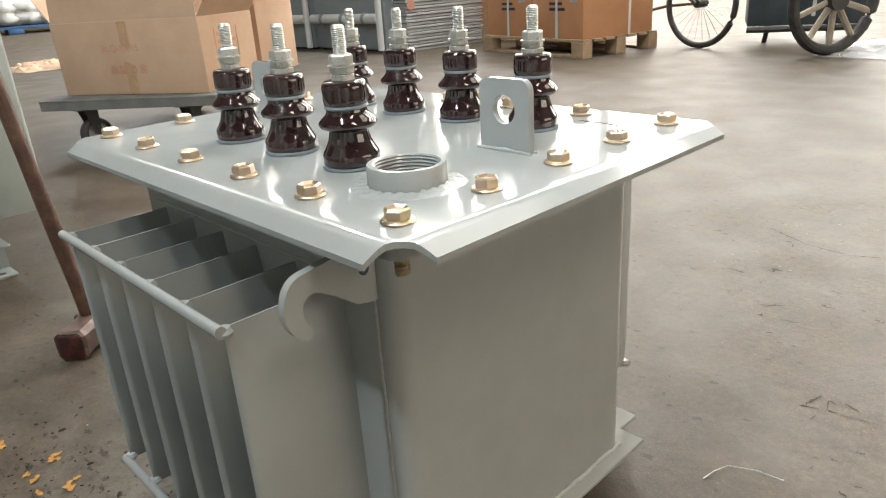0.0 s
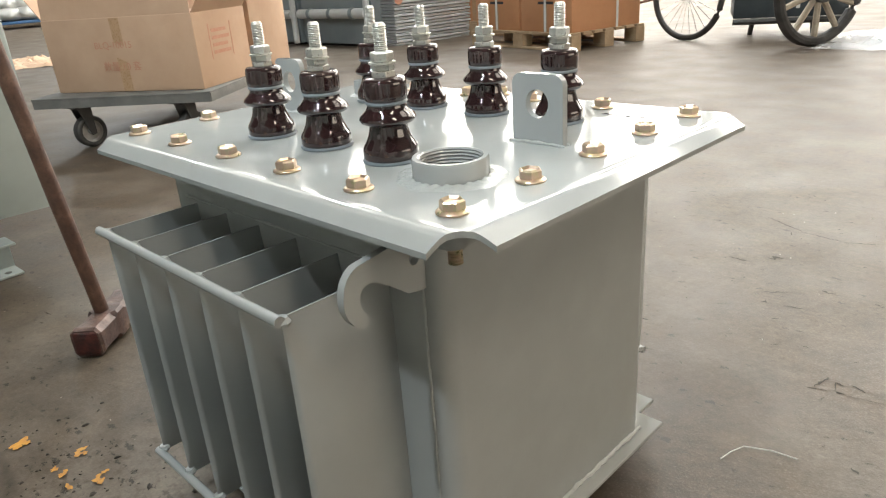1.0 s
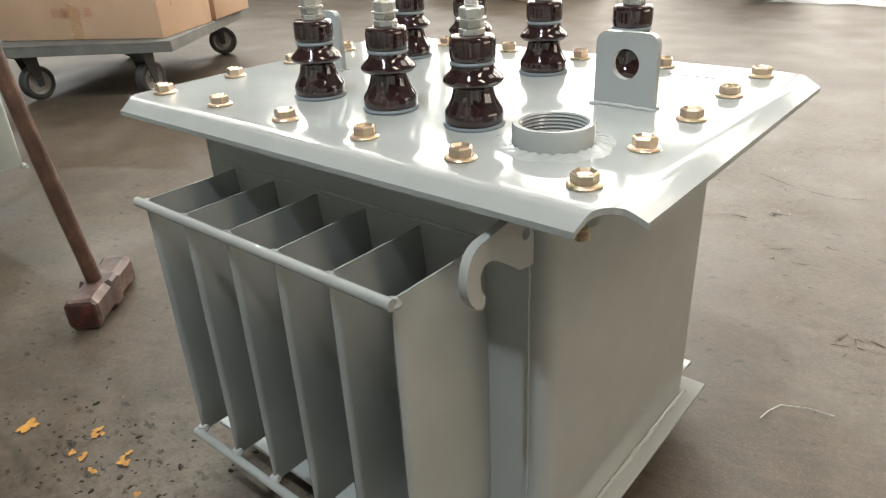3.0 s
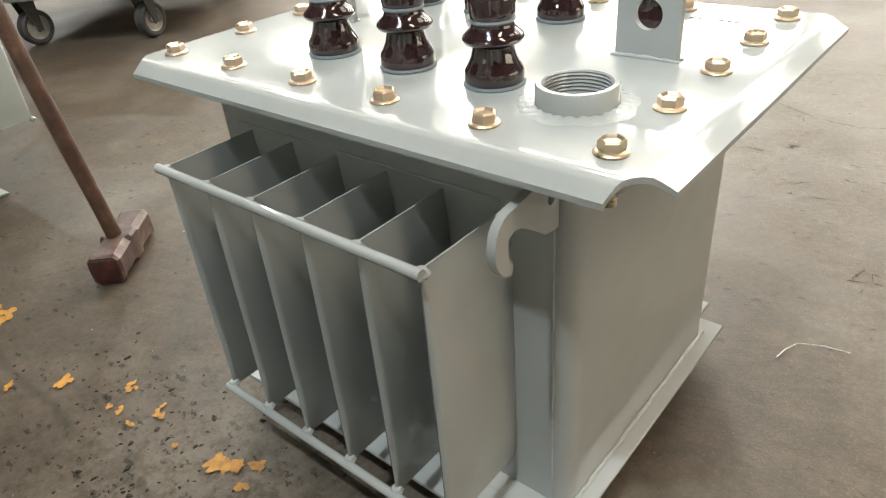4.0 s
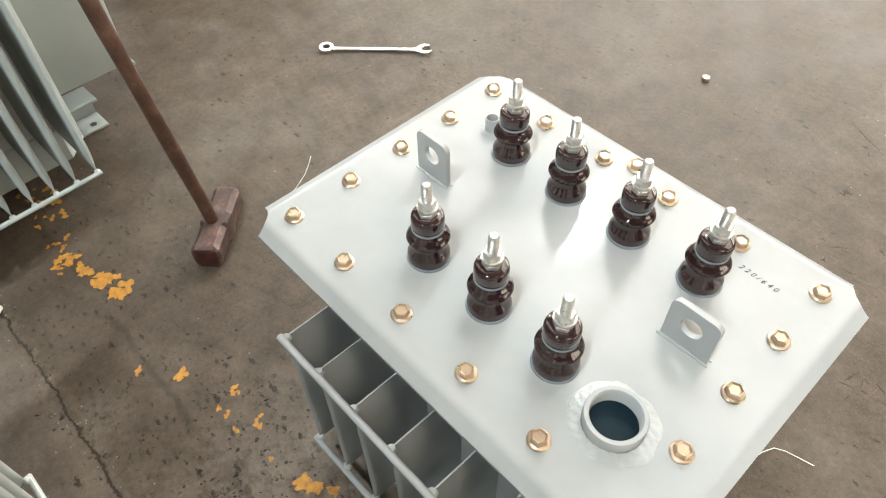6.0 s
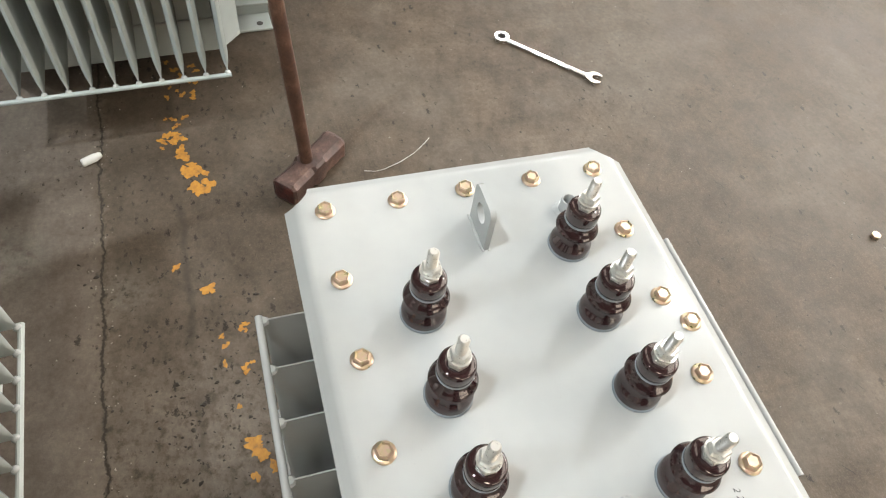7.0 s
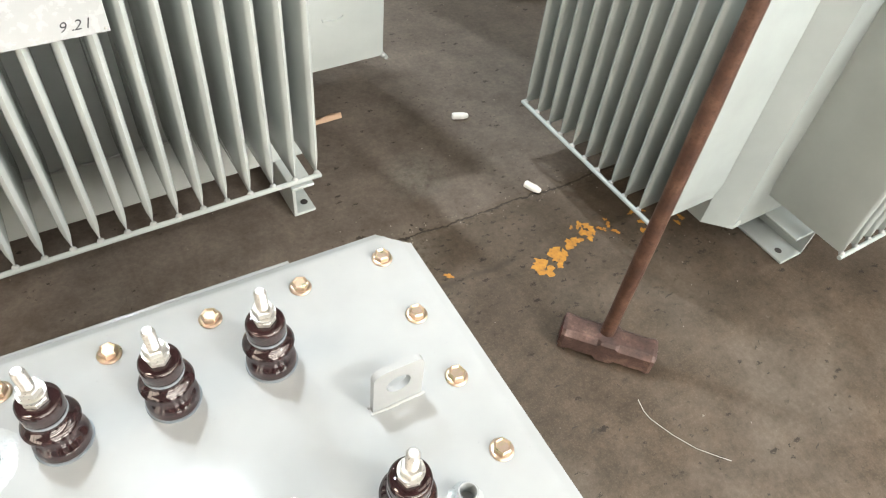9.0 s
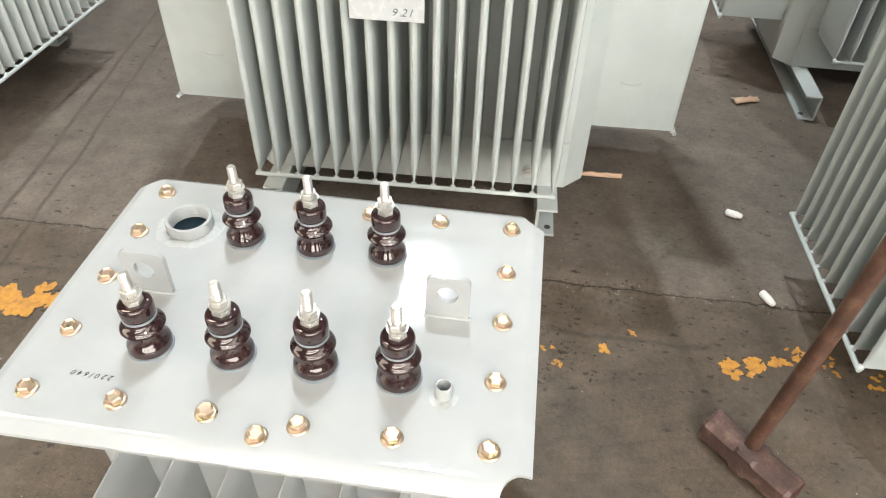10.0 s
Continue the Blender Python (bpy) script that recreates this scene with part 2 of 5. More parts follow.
        ln(ramp(nt, noise_tex(nt, gate_scale, 4, 0.6, co), [(gate, (0, 0, 0)), (gate + 0.07, (0.85, 0.85, 0.85))]), b_.inputs[1])
        return b_.outputs[0]

    # pale scrubbed patches by the joint, and a wide lighter area near the tank
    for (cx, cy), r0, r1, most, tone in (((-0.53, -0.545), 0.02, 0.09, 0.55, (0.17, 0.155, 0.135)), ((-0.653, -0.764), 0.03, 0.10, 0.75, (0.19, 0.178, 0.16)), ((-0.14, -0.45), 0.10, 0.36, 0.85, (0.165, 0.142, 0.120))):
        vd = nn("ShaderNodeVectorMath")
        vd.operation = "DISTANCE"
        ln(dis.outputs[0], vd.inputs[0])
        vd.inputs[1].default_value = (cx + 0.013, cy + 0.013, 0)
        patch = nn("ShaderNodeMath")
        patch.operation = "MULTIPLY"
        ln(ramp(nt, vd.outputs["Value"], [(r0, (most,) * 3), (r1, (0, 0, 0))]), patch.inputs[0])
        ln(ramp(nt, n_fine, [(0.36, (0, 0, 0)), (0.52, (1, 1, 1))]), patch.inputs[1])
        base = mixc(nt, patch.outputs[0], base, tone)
    dark_chips = (0.026, 0.021, 0.017)
    base = mixc(nt, chips(40, 0.20, 0.17, 20, 2.2, 1.7, 0.42), base, dark_chips)
    base = mixc(nt, chips(75, 0.26, 0.22, -35, 2.4, 2.6, 0.43), base, dark_chips)
    base = mixc(nt, chips(140, 0.30, 0.20, 60, 1.8, 3.1, 0.47), base, (0.036, 0.029, 0.023))
    base = mixc(nt, chips(18, 0.07, 0.18, 75, 5.0, 1.3, 0.40), base, (0.045, 0.036, 0.028))
    base = mixc(nt, chips(13, 0.05, 0.18, -20, 7.0, 1.1, 0.40), base, (0.045, 0.036, 0.028))
    base = mixc(nt, chips(90, 0.20, 0.06, 10, 1.4, 2.2, 0.50), base, (0.16, 0.14, 0.115))
    # broken, debris-strewn strip along the joint
    near = band(wob.outputs[0], -0.38, 0.10, 0.14)
    for scale, size, share, turn, longer, tone in ((62, 0.26, 0.26, 55, 3.4, (0.018, 0.015, 0.012)), (110, 0.34, 0.32, 35, 3.0, (0.020, 0.016, 0.013)), (85, 0.26, 0.22, 10, 1.5, (0.020, 0.016, 0.013)), (150, 0.36, 0.30, -20, 1.6, (0.104, 0.085, 0.066))):
        strip = nn("ShaderNodeMath")
        strip.operation = "MULTIPLY"
        ln(near, strip.inputs[0])
        ln(chips(scale, size, share, turn, longer, 2.4, 0.36), strip.inputs[1])
        base = mixc(nt, strip.outputs[0], base, tone)
    # pale scuffs and grit
    base = mixc(nt, ramp(nt, noise_tex(nt, 120, 4, 0.75, co, (1, 0.6, 1)), [(0.70, (0, 0, 0)), (0.80, (0.25, 0.25, 0.25))]), base, (0.19, 0.165, 0.14))
    # joints
    rag = nn("ShaderNodeMath")
    rag.operation = "MULTIPLY_ADD"
    ln(noise_tex(nt, 48, 5, 0.75, co), rag.inputs[0])
    rag.inputs[1].default_value = 0.022
    ln(wob.outputs[0], rag.inputs[2])
    crumble = nn("ShaderNodeMath")
    crumble.operation = "MULTIPLY"
    ln(band(rag.outputs[0], -0.554, 0.007, 0.022), crumble.inputs[0])
    ln(ramp(nt, n_fine, [(0.44, (0, 0, 0)), (0.56, (0.7, 0.7, 0.7))]), crumble.inputs[1])
    base = mixc(nt, crumble.outputs[0], base, (0.135, 0.115, 0.093))
    crack = band(rag.outputs[0], -0.554, 0.0012, 0.0032)
    wobx = nn("ShaderNodeMath")
    wobx.operation = "MULTIPLY_ADD"
    ln(noise_tex(nt, 4, 5, 0.7, co), wobx.inputs[0])
    wobx.inputs[1].default_value = 0.035
    slant = nn("ShaderNodeMath")
    slant.operation = "MULTIPLY_ADD"
    ln(sep.outputs[1], slant.inputs[0])
    slant.inputs[1].default_value = 0.126
    ln(sep.outputs[0], slant.inputs[2])
    ln(slant.outputs[0], wobx.inputs[2])
    crack2 = band(wobx.outputs[0], 0.973, 0.002, 0.009)
    crack3 = band(wobx.outputs[0], 0.884, 0.0015, 0.007)
    mx = nn("ShaderNodeMath")
    mx.operation = "MAXIMUM"
    ln(crack2, mx.inputs[0])
    ln(crack3, mx.inputs[1])
    southern = nn("ShaderNodeMath")
    southern.operation = "LESS_THAN"
    ln(sep.outputs[1], southern.inputs[0])
    southern.inputs[1].default_value = -0.33
    mx3 = nn("ShaderNodeMath")
    mx3.operation = "MULTIPLY"
    ln(mx.outputs[0], mx3.inputs[0])
    faint = nn("ShaderNodeMath")
    faint.operation = "MULTIPLY"
    ln(southern.outputs[0], faint.inputs[0])
    ln(ramp(nt, n_mid, [(0.38, (0.15, 0.15, 0.15)), (0.62, (0.65, 0.65, 0.65))]), faint.inputs[1])
    ln(faint.outputs[0], mx3.inputs[1])
    mx2 = nn("ShaderNodeMath")
    mx2.operation = "MAXIMUM"
    ln(crack, mx2.inputs[0])
    ln(mx3.outputs[0], mx2.inputs[1])
    base = mixc(nt, 1.0, base, ramp(nt, noise_tex(nt, 11, 8, 0.72, co), [(0.36, (0.80, 0.79, 0.77)), (0.50, (1.0, 1.0, 1.0)), (0.66, (1.22, 1.22, 1.22))]), "MULTIPLY")
    base = mixc(nt, 1.0, base, ramp(nt, noise_tex(nt, 85, 5, 0.75, co), [(0.36, (0.86, 0.855, 0.85)), (0.52, (1.0, 1.0, 1.0)), (0.66, (1.14, 1.14, 1.14))]), "MULTIPLY")
    # faint scored line beside the painted one
    score = nn("ShaderNodeMath")
    score.operation = "MULTIPLY"
    ln(band(wob.outputs[0], -0.409, 0.002, 0.010), score.inputs[0])
    ln(ramp(nt, noise_tex(nt, 6, 4, 0.6, co), [(0.40, (0, 0, 0)), (0.58, (0.55, 0.55, 0.55))]), score.inputs[1])
    base = mixc(nt, score.outputs[0], base, (0.040, 0.033, 0.026))
    base = mixc(nt, mx2.outputs[0], base, (0.036, 0.029, 0.023))
    base = mixc(nt, 1.0, base, (0.915, 0.885, 0.85), "MULTIPLY")
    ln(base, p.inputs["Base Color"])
    ln(ramp(nt, n_mid, [(0.30, (0.43,) * 3), (0.70, (0.62,) * 3)]), p.inputs["Roughness"])
    p.inputs["Specular IOR Level"].default_value = 0.25
    hsum = nn("ShaderNodeMath")
    hsum.operation = "MULTIPLY_ADD"
    ln(n_grit, hsum.inputs[0])
    hsum.inputs[1].default_value = 0.5
    ln(n_fine, hsum.inputs[2])
    hs2 = nn("ShaderNodeMath")
    hs2.operation = "SUBTRACT"
    ln(hsum.outputs[0], hs2.inputs[0])
    ln(mx2.outputs[0], hs2.inputs[1])
    bump(nt, p, hs2.outputs[0], 0.30, 0.002)
    return m


FLOOR = floor_mat()


def flake_mat():
    m, nt, p, nn, ln = nodes_of("old_yellow_line_paint")
    co = coords(nt)
    n = noise_tex(nt, 70, 6, 0.7, co)
    col = ramp(nt, n, [(0.30, (0.17, 0.09, 0.035)), (0.45, (0.36, 0.165, 0.025)), (0.62, (0.45, 0.22, 0.03))])
    ln(col, p.inputs["Base Color"])
    p.inputs["Roughness"].default_value = 0.6
    bump(nt, p, n, 0.4, 0.001)
    return m


FLAKE = flake_mat()


def plastic_mat():
    m, nt, p, nn, ln = nodes_of("clear_crumpled_film")
    p.inputs["Base Color"].default_value = (0.85, 0.86, 0.88, 1)
    p.inputs["Roughness"].default_value = 0.12
    p.inputs["Alpha"].default_value = 0.45
    co = coords(nt)
    bump(nt, p, noise_tex(nt, 40, 4, 0.6, co), 0.6, 0.004)
    return m


FILM = plastic_mat()


def glow_mat(name, col, strength):
    m, nt, p, nn, ln = nodes_of(name)
    p.inputs["Base Color"].default_value = (*col, 1)
    p.inputs["Emission Color"].default_value = (*col, 1)
    p.inputs["Emission Strength"].default_value = strength
    return m


FILLSHEET = glow_mat("fill_roof_sheet", (1.0, 0.95, 0.86), FILL_GLOW)
# unseen sheet, placed for the warm light on the +x faces
WARMSHEET = glow_mat("warm_translucent_roof_sheet", (1.0, 0.88, 0.72), SKYLIGHT * 2.7)
SKYSHEET = glow_mat("translucent_roof_sheet", (1.0, 0.95, 0.86), SKYLIGHT * 0.3)
FARFILL = glow_mat("far_fill_roof_sheet", (1.0, 0.95, 0.87), SKYLIGHT * 2.35)
# added fill for the east side, tinted warm
EASTFILL = glow_mat("warm_fill_glass", (1.0, 0.89, 0.75), WINDOW * 0.62)
WINGLOW = glow_mat("daylit_window_glass", (1.0, 0.965, 0.90), WINDOW * 1.2)
LENS = glow_mat("lamp_lens", (0.84, 0.94, 1.0), LAMP)


# ---- mesh helpers ----
def mesh_from(name, bm, material, sharp=35):
    bm.normal_update()
    me = bpy.data.meshes.new(name)
    bm.to_mesh(me)
    bm.free()
    for mt in material if isinstance(material, (list, tuple)) else [material]:
        me.materials.append(mt)
    me.polygons.foreach_set("use_smooth", [True] * len(me.polygons))
    me.set_sharp_from_angle(angle=radians(sharp))
    return me


def part(name, bm, material, parent=None, label="", at=None, sharp=35):
    ob = new(name, bm if isinstance(bm, bpy.types.Mesh) else mesh_from(name, bm, material, sharp))
    if parent is not None:
        ob.parent = parent
    if at is not None:
        ob.matrix_basis = at
    if label:
        tagged(ob, label)
    return ob


def thing(name, label, category, group="", at=None):
    ob = new(name)
    ob.empty_display_size = 0.05
    if at is not None:
        ob.matrix_basis = at
    return tagged(ob, label, category, group)


def boxm(x0, x1, y0, y1, z0, z1, bevel=0.0, seg=2, bm=None, only_vertical=False):
    own = bmesh.new()
    bmesh.ops.create_cube(own, size=1)
    for v in own.verts:
        v.co = Vector(((x0 + x1) / 2 + v.co.x * (x1 - x0), (y0 + y1) / 2 + v.co.y * (y1 - y0), (z0 + z1) / 2 + v.co.z * (z1 - z0)))
    if bevel:
        edges = [e for e in own.edges if not only_vertical or abs((e.verts[0].co - e.verts[1].co).normalized().z) > 0.9]
        bmesh.ops.bevel(own, geom=edges, offset=bevel, segments=seg, affect="EDGES", profile=0.5)
    return merged(bm, own)


def merged(bm, own):
    if bm is None:
        return own
    me = bpy.data.meshes.new("tmp")
    own.to_mesh(me)
    own.free()
    bm.from_mesh(me)
    bpy.data.meshes.remove(me)
    return bm


def lathe(profile, seg=32, bm=None, closed=False):
    """Turns (radius, height) pairs about z."""
    own = bmesh.new()
    rings = []
    for r, z in profile:
        if r < 1e-6:
            rings.append([own.verts.new((0, 0, z))])
        else:
            rings.append([own.verts.new((r * math.cos(2 * math.pi * k / seg), r * math.sin(2 * math.pi * k / seg), z)) for k in range(seg)])
    pairs = list(zip(rings, rings[1:])) + ([(rings[-1], rings[0])] if closed else [])
    for a, b in pairs:
        for k in range(seg):
            n = (k + 1) % seg
            if len(a) == 1 and len(b) == 1:
                continue
            if len(a) == 1:
                own.faces.new((a[0], b[n], b[k]))
            elif len(b) == 1:
                own.faces.new((a[k], a[n], b[0]))
            else:
                own.faces.new((a[k], a[n], b[n], b[k]))
    bmesh.ops.recalc_face_normals(own, faces=own.faces)
    return merged(bm, own)


def tube(points, r, seg=10, bm=None, cap=True):
    own = bmesh.new()
    pts = [Vector(p) for p in points]
    rings = []
    for k, p in enumerate(pts):
        d = (pts[min(k + 1, len(pts) - 1)] - pts[max(k - 1, 0)]).normalized()
        a = d.cross(Vector((0, 0, 1)) if abs(d.z) < 0.9 else Vector((1, 0, 0))).normalized()
        b = d.cross(a)
        rad = r[k] if isinstance(r, (list, tuple)) else r
        rings.append([own.verts.new(p + rad * (math.cos(2 * math.pi * q / seg) * a + math.sin(2 * math.pi * q / seg) * b)) for q in range(seg)])
    for a, b in zip(rings, rings[1:]):
        for q in range(seg):
            own.faces.new((a[q], a[(q + 1) % seg], b[(q + 1) % seg], b[q]))
    if cap:
        own.faces.new(rings[0])
        own.faces.new(rings[-1])
    bmesh.ops.recalc_face_normals(own, faces=own.faces)
    return merged(bm, own)


def plate(outline, thick, hole=None, bevel=0.0):
    """A flat plate in the xz plane, thick along y (centred), with an optional round hole (x, z, rx, rz)."""
    own = bmesh.new()
    n = len(outline)
    if hole:
        hx, hz, rx, rz = hole
        m = 28
        inner = [(hx + rx * math.cos(2 * math.pi * k / m), hz + rz * math.sin(2 * math.pi * k / m)) for k in range(m)]
    for side in (-thick / 2, thick / 2):
        vs = [own.verts.new((x, side, z)) for x, z in outline]
        es = [own.edges.new((vs[k], vs[(k + 1) % n])) for k in range(n)]
        if hole:
            hs = [own.verts.new((x, side, z)) for x, z in inner]
            es += [own.edges.new((hs[k], hs[(k + 1) % m])) for k in range(m)]
            bmesh.ops.triangle_fill(own, use_beauty=True, edges=es)
        else:
            own.faces.new(vs)
    own.verts.ensure_lookup_table()
    half = len(own.verts) // 2
    loops = [(0, n)] + ([(n, m)] if hole else [])
    for s, c in loops:
        for k in range(c):
            a, b = s + k, s + (k + 1) % c
            own.faces.new((own.verts[a], own.verts[b], own.verts[half + b], own.verts[half + a]))
    bmesh.ops.recalc_face_normals(own, faces=own.faces)
    return own


def moved(bm, m):
    bmesh.ops.transform(bm, matrix=m, verts=bm.verts)
    return bm


def joined(*bms):
    first = bms[0]
    for b in bms[1:]:
        merged(first, b)
    return first


def lettering(name, body, size, m, material, parent, label="", bold=0.0, slant=0.0, spread=1.0):
    """Writing as a thin raised mesh in the built-in font."""
    cu = bpy.data.curves.new(name, "FONT")
    cu.body, cu.size, cu.extrude, cu.align_x, cu.align_y, cu.offset, cu.shear, cu.space_character = body, size, 0.0002, "CENTER", "CENTER", bold, slant, spread
    tmp = new(name + "_curve", cu)
    dg = bpy.context.evaluated_depsgraph_get()
    me = bpy.data.meshes.new_from_object(tmp.evaluated_get(dg))
    bpy.data.objects.remove(tmp)
    me.materials.clear()
    me.materials.append(material)
    ob = new(name, me)
    ob.parent = parent
    ob.matrix_basis = m
    if label:
        tagged(ob, label)
    return ob


# ---- setting ----
def setting(name, bm, material, label, category):
    return tagged(part(name, bm, material), label, category, kind="structure")


X0, X1, Y0, Y1 = -32.0, 16.0, -16.0, 19.0
fb = bmesh.new()
bmesh.ops.create_grid(fb, x_segments=2, y_segments=2, size=1)
for v in fb.verts:
    v.co = Vector(((X0 + X1) / 2 + v.co.x * (X1 - X0) / 2, (Y0 + Y1) / 2 + v.co.y * (Y1 - Y0) / 2, 0))
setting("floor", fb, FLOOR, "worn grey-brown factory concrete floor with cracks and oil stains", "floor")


def plain_wall(name, length, m):
    setting(name, moved(boxm(-length / 2, length / 2, 0, 0.25, 0, ROOF_Z), m), WALL, "plain grey hall wall", "wall")


def wall_with_windows(name, length, m, w0, w1, z0, z1, bays, glass=WINGLOW):
    """A hall wall along x with a row of great windows between w0 and w1, thick along y."""
    h = length / 2
    w = boxm(-h, h, 0, 0.25, 0, z0)
    boxm(-h, h, 0, 0.25, z1, ROOF_Z, bm=w)
    boxm(-h, w0, 0, 0.25, z0, z1, bm=w)
    boxm(w1, h, 0, 0.25, z0, z1, bm=w)
    step = (w1 - w0) / bays
    for k in range(1, bays):
        boxm(w0 + k * step - 0.2, w0 + k * step + 0.2, 0, 0.25, z0, z1, bm=w)
    setting(name, moved(w, m), WALL, "plain grey hall wall with tall windows, out of view", "wall")
    g = bmesh.new()
    for k in range(bays):
        boxm(w0 + k * step + (0.2 if k else 0), w0 + (k + 1) * step - (0.2 if k < bays - 1 else 0), 0.10, 0.12, z0, z1, bm=g)
    setting("window_" + name, moved(g, m), glass, "unseen bright glazing of the tall hall windows", "window")


wall_with_windows("wall_north", X1 - X0, pose((X0 + X1) / 2, Y1, 0), -12.0, 12.0, 2.2, 6.8, 6)
plain_wall("wall_south", X1 - X0, pose((X0 + X1) / 2, Y0, 0, 0, 0, 180))
# these windows are added: broad warm light for the tank's +x side
wall_with_windows("wall_east", Y1 - Y0, pose(X1, (Y0 + Y1) / 2, 0, 0, 0, -90), -13.5, 0.0, 1.2, 6.8, 4, EASTFILL)
plain_wall("wall_west", Y1 - Y0, pose(X0, (Y0 + Y1) / 2, 0, 0, 0, 90))

# roof sheets: y from, y to, x from, x to
# unseen; the strips beyond y=4 are added to brighten the hall
STRIPS = [(-1.1, 0.2, 3.2, 7.6, WARMSHEET), (0.3, 2.0, -10.0, -1.5, SKYSHEET), (4.2, 8.0, -22.0, 4.5, FILLSHEET), (10.5, 12.5, -22.0, 4.5, FARFILL), (15.0, 17.0, -22.0, 4.5, FARFILL)]
rb = bmesh.new()
y = Y0
for a, b, xa, xb, _ in STRIPS + [(Y1, Y1, X0, X1, None)]:
    boxm(X0, X1, y, a, ROOF_Z, ROOF_Z + 0.12, bm=rb)
    if b > a:
        boxm(X0, xa, a, b, ROOF_Z, ROOF_Z + 0.12, bm=rb)
        boxm(xb, X1, a, b, ROOF_Z, ROOF_Z + 0.12, bm=rb)
    y = b
setting("ceiling", rb, ROOF, "grey ribbed sheet roof of the hall", "ceiling")
for n_, (a, b, xa, xb, sheet) in enumerate(STRIPS):
    sk = bmesh.new()
    count = max(2, round((xb - xa) / 2.9))
    for k in range(count):
        boxm(xa + (xb - xa) * k / count + 0.05, xa + (xb - xa) * (k + 1) / count - 0.05, a, b, ROOF_Z + 0.05, ROOF_Z + 0.07, bm=sk)
    setting("window_%d" % (n_ + 1), sk, sheet, "unseen glowing strip in the roof that lights the hall", "skylight")
bb = bmesh.new()
x = X0 + 4.6
while x < X1:
    boxm(x - 0.11, x + 0.11, Y0, Y1, ROOF_Z - 0.45, ROOF_Z - 0.02, bm=bb)
    x += 5.8
setting("trim_roof_beams", bb, BEAM, "grey steel roof beams across the hall", "beam")


def bay_lamp():
    lamp = thing("bay_lamp", "hanging grey metal high-bay lamp, lit", "lamp", "hall lamps")
    part("shade", lathe([(0.03, 0.30), (0.07, 0.28), (0.16, 0.12), (0.23, 0.0), (0.225, 0.0), (0.15, 0.12), (0.03, 0.26)], 28), BEAM, lamp)
    part("lens", lathe([(0.0, 0.03), (0.13, 0.03)], 28), LENS, lamp, "glowing lamp lens")
    part("cord", tube([(0, 0, 0.29), (0, 0, 1.53)], 0.012, 8), DARK_IRON, lamp)
    return lamp


lamp0 = bay_lamp()
lamp0.matrix_basis = pose(0.22, -2.36, 6.0)
# the last four are unseen, added to light the far side of the hall
for lx, ly in ((0.74, -5.5), (-2.75, 4.5), (-8.5, 4.5), (-2.75, 10.5), (-8.5, 10.5), (-14.0, 4.5)):
    copy_thing(lamp0, pose(lx, ly, 6.0))


# ---- fins ----
def fin_mesh(name, depth, z0, z1, thick, material, pinch=0.035):
    """One hollow pressed cooling fin from the wall at y=0 out to y=-depth; its ends are squeezed flat."""
    own = bmesh.new()
    st = [(z0, 0.002), (z0 + 0.25 * pinch, 0.0035), (z0 + 0.6 * pinch, thick * 0.75), (z0 + pinch, thick), ((z0 + z1) / 2, thick * 1.02),
          (z1 - pinch, thick), (z1 - 0.6 * pinch, thick * 0.75), (z1 - 0.25 * pinch, 0.0035), (z1, 0.002)]
    rings = []
    for z, t in st:
        h = t / 2
        prof = [(-h, 0.0), (-h, -depth * 0.5), (-h, -depth + 1.1 * h), (-0.7 * h, -depth + 0.35 * h), (0, -depth), (0.7 * h, -depth + 0.35 * h), (h, -depth + 1.1 * h), (h, -depth * 0.5), (h, 0.0)]
        rings.append([own.verts.new((px, py, z)) for px, py in prof])
    for a, b in zip(rings, rings[1:]):
        for k in range(len(a) - 1):
            own.faces.new((a[k], a[k + 1], b[k + 1], b[k]))
    own.faces.new(rings[0][::-1])
    own.faces.new(rings[-1])
    bmesh.ops.recalc_face_normals(own, faces=own.faces)
    return mesh_from(name, own, material, 50)


def rounded_rect(hx, hy, r, seg=5):
    pts = []
    for cx, cy, a0 in ((hx - r, hy - r, 0), (-hx + r, hy - r, 90), (-hx + r, -hy + r, 180), (hx - r, -hy + r, 270)):
        for k in range(seg + 1):
            a = radians(a0 + 90 * k / seg)
            pts.append((cx + r * math.cos(a), cy + r * math.sin(a)))
    # a point a little way along each flat keeps the flat's shading flat
    out = []
    for k, p in enumerate(pts):
        q = pts[(k + 1) % len(pts)]
        out.append(p)
        d = math.hypot(q[0] - p[0], q[1] - p[1])
        if d > 4 * r:
            for f in (r * 0.15 / d, 1 - r * 0.15 / d):
                out.append((p[0] + (q[0] - p[0]) * f, p[1] + (q[1] - p[1]) * f))
    return out


def prism(outline, z0, z1):
    own = bmesh.new()
    lo = [own.verts.new((x, y, z0)) for x, y in outline]
    hi = [own.verts.new((x, y, z1)) for x, y in outline]
    n = len(outline)
    for k in range(n):
        own.faces.new((lo[k], lo[(k + 1) % n], hi[(k + 1) % n], hi[k]))
    own.faces.new(lo[::-1])
    own.faces.new(hi)
    bmesh.ops.recalc_face_normals(own, faces=own.faces)
    return own


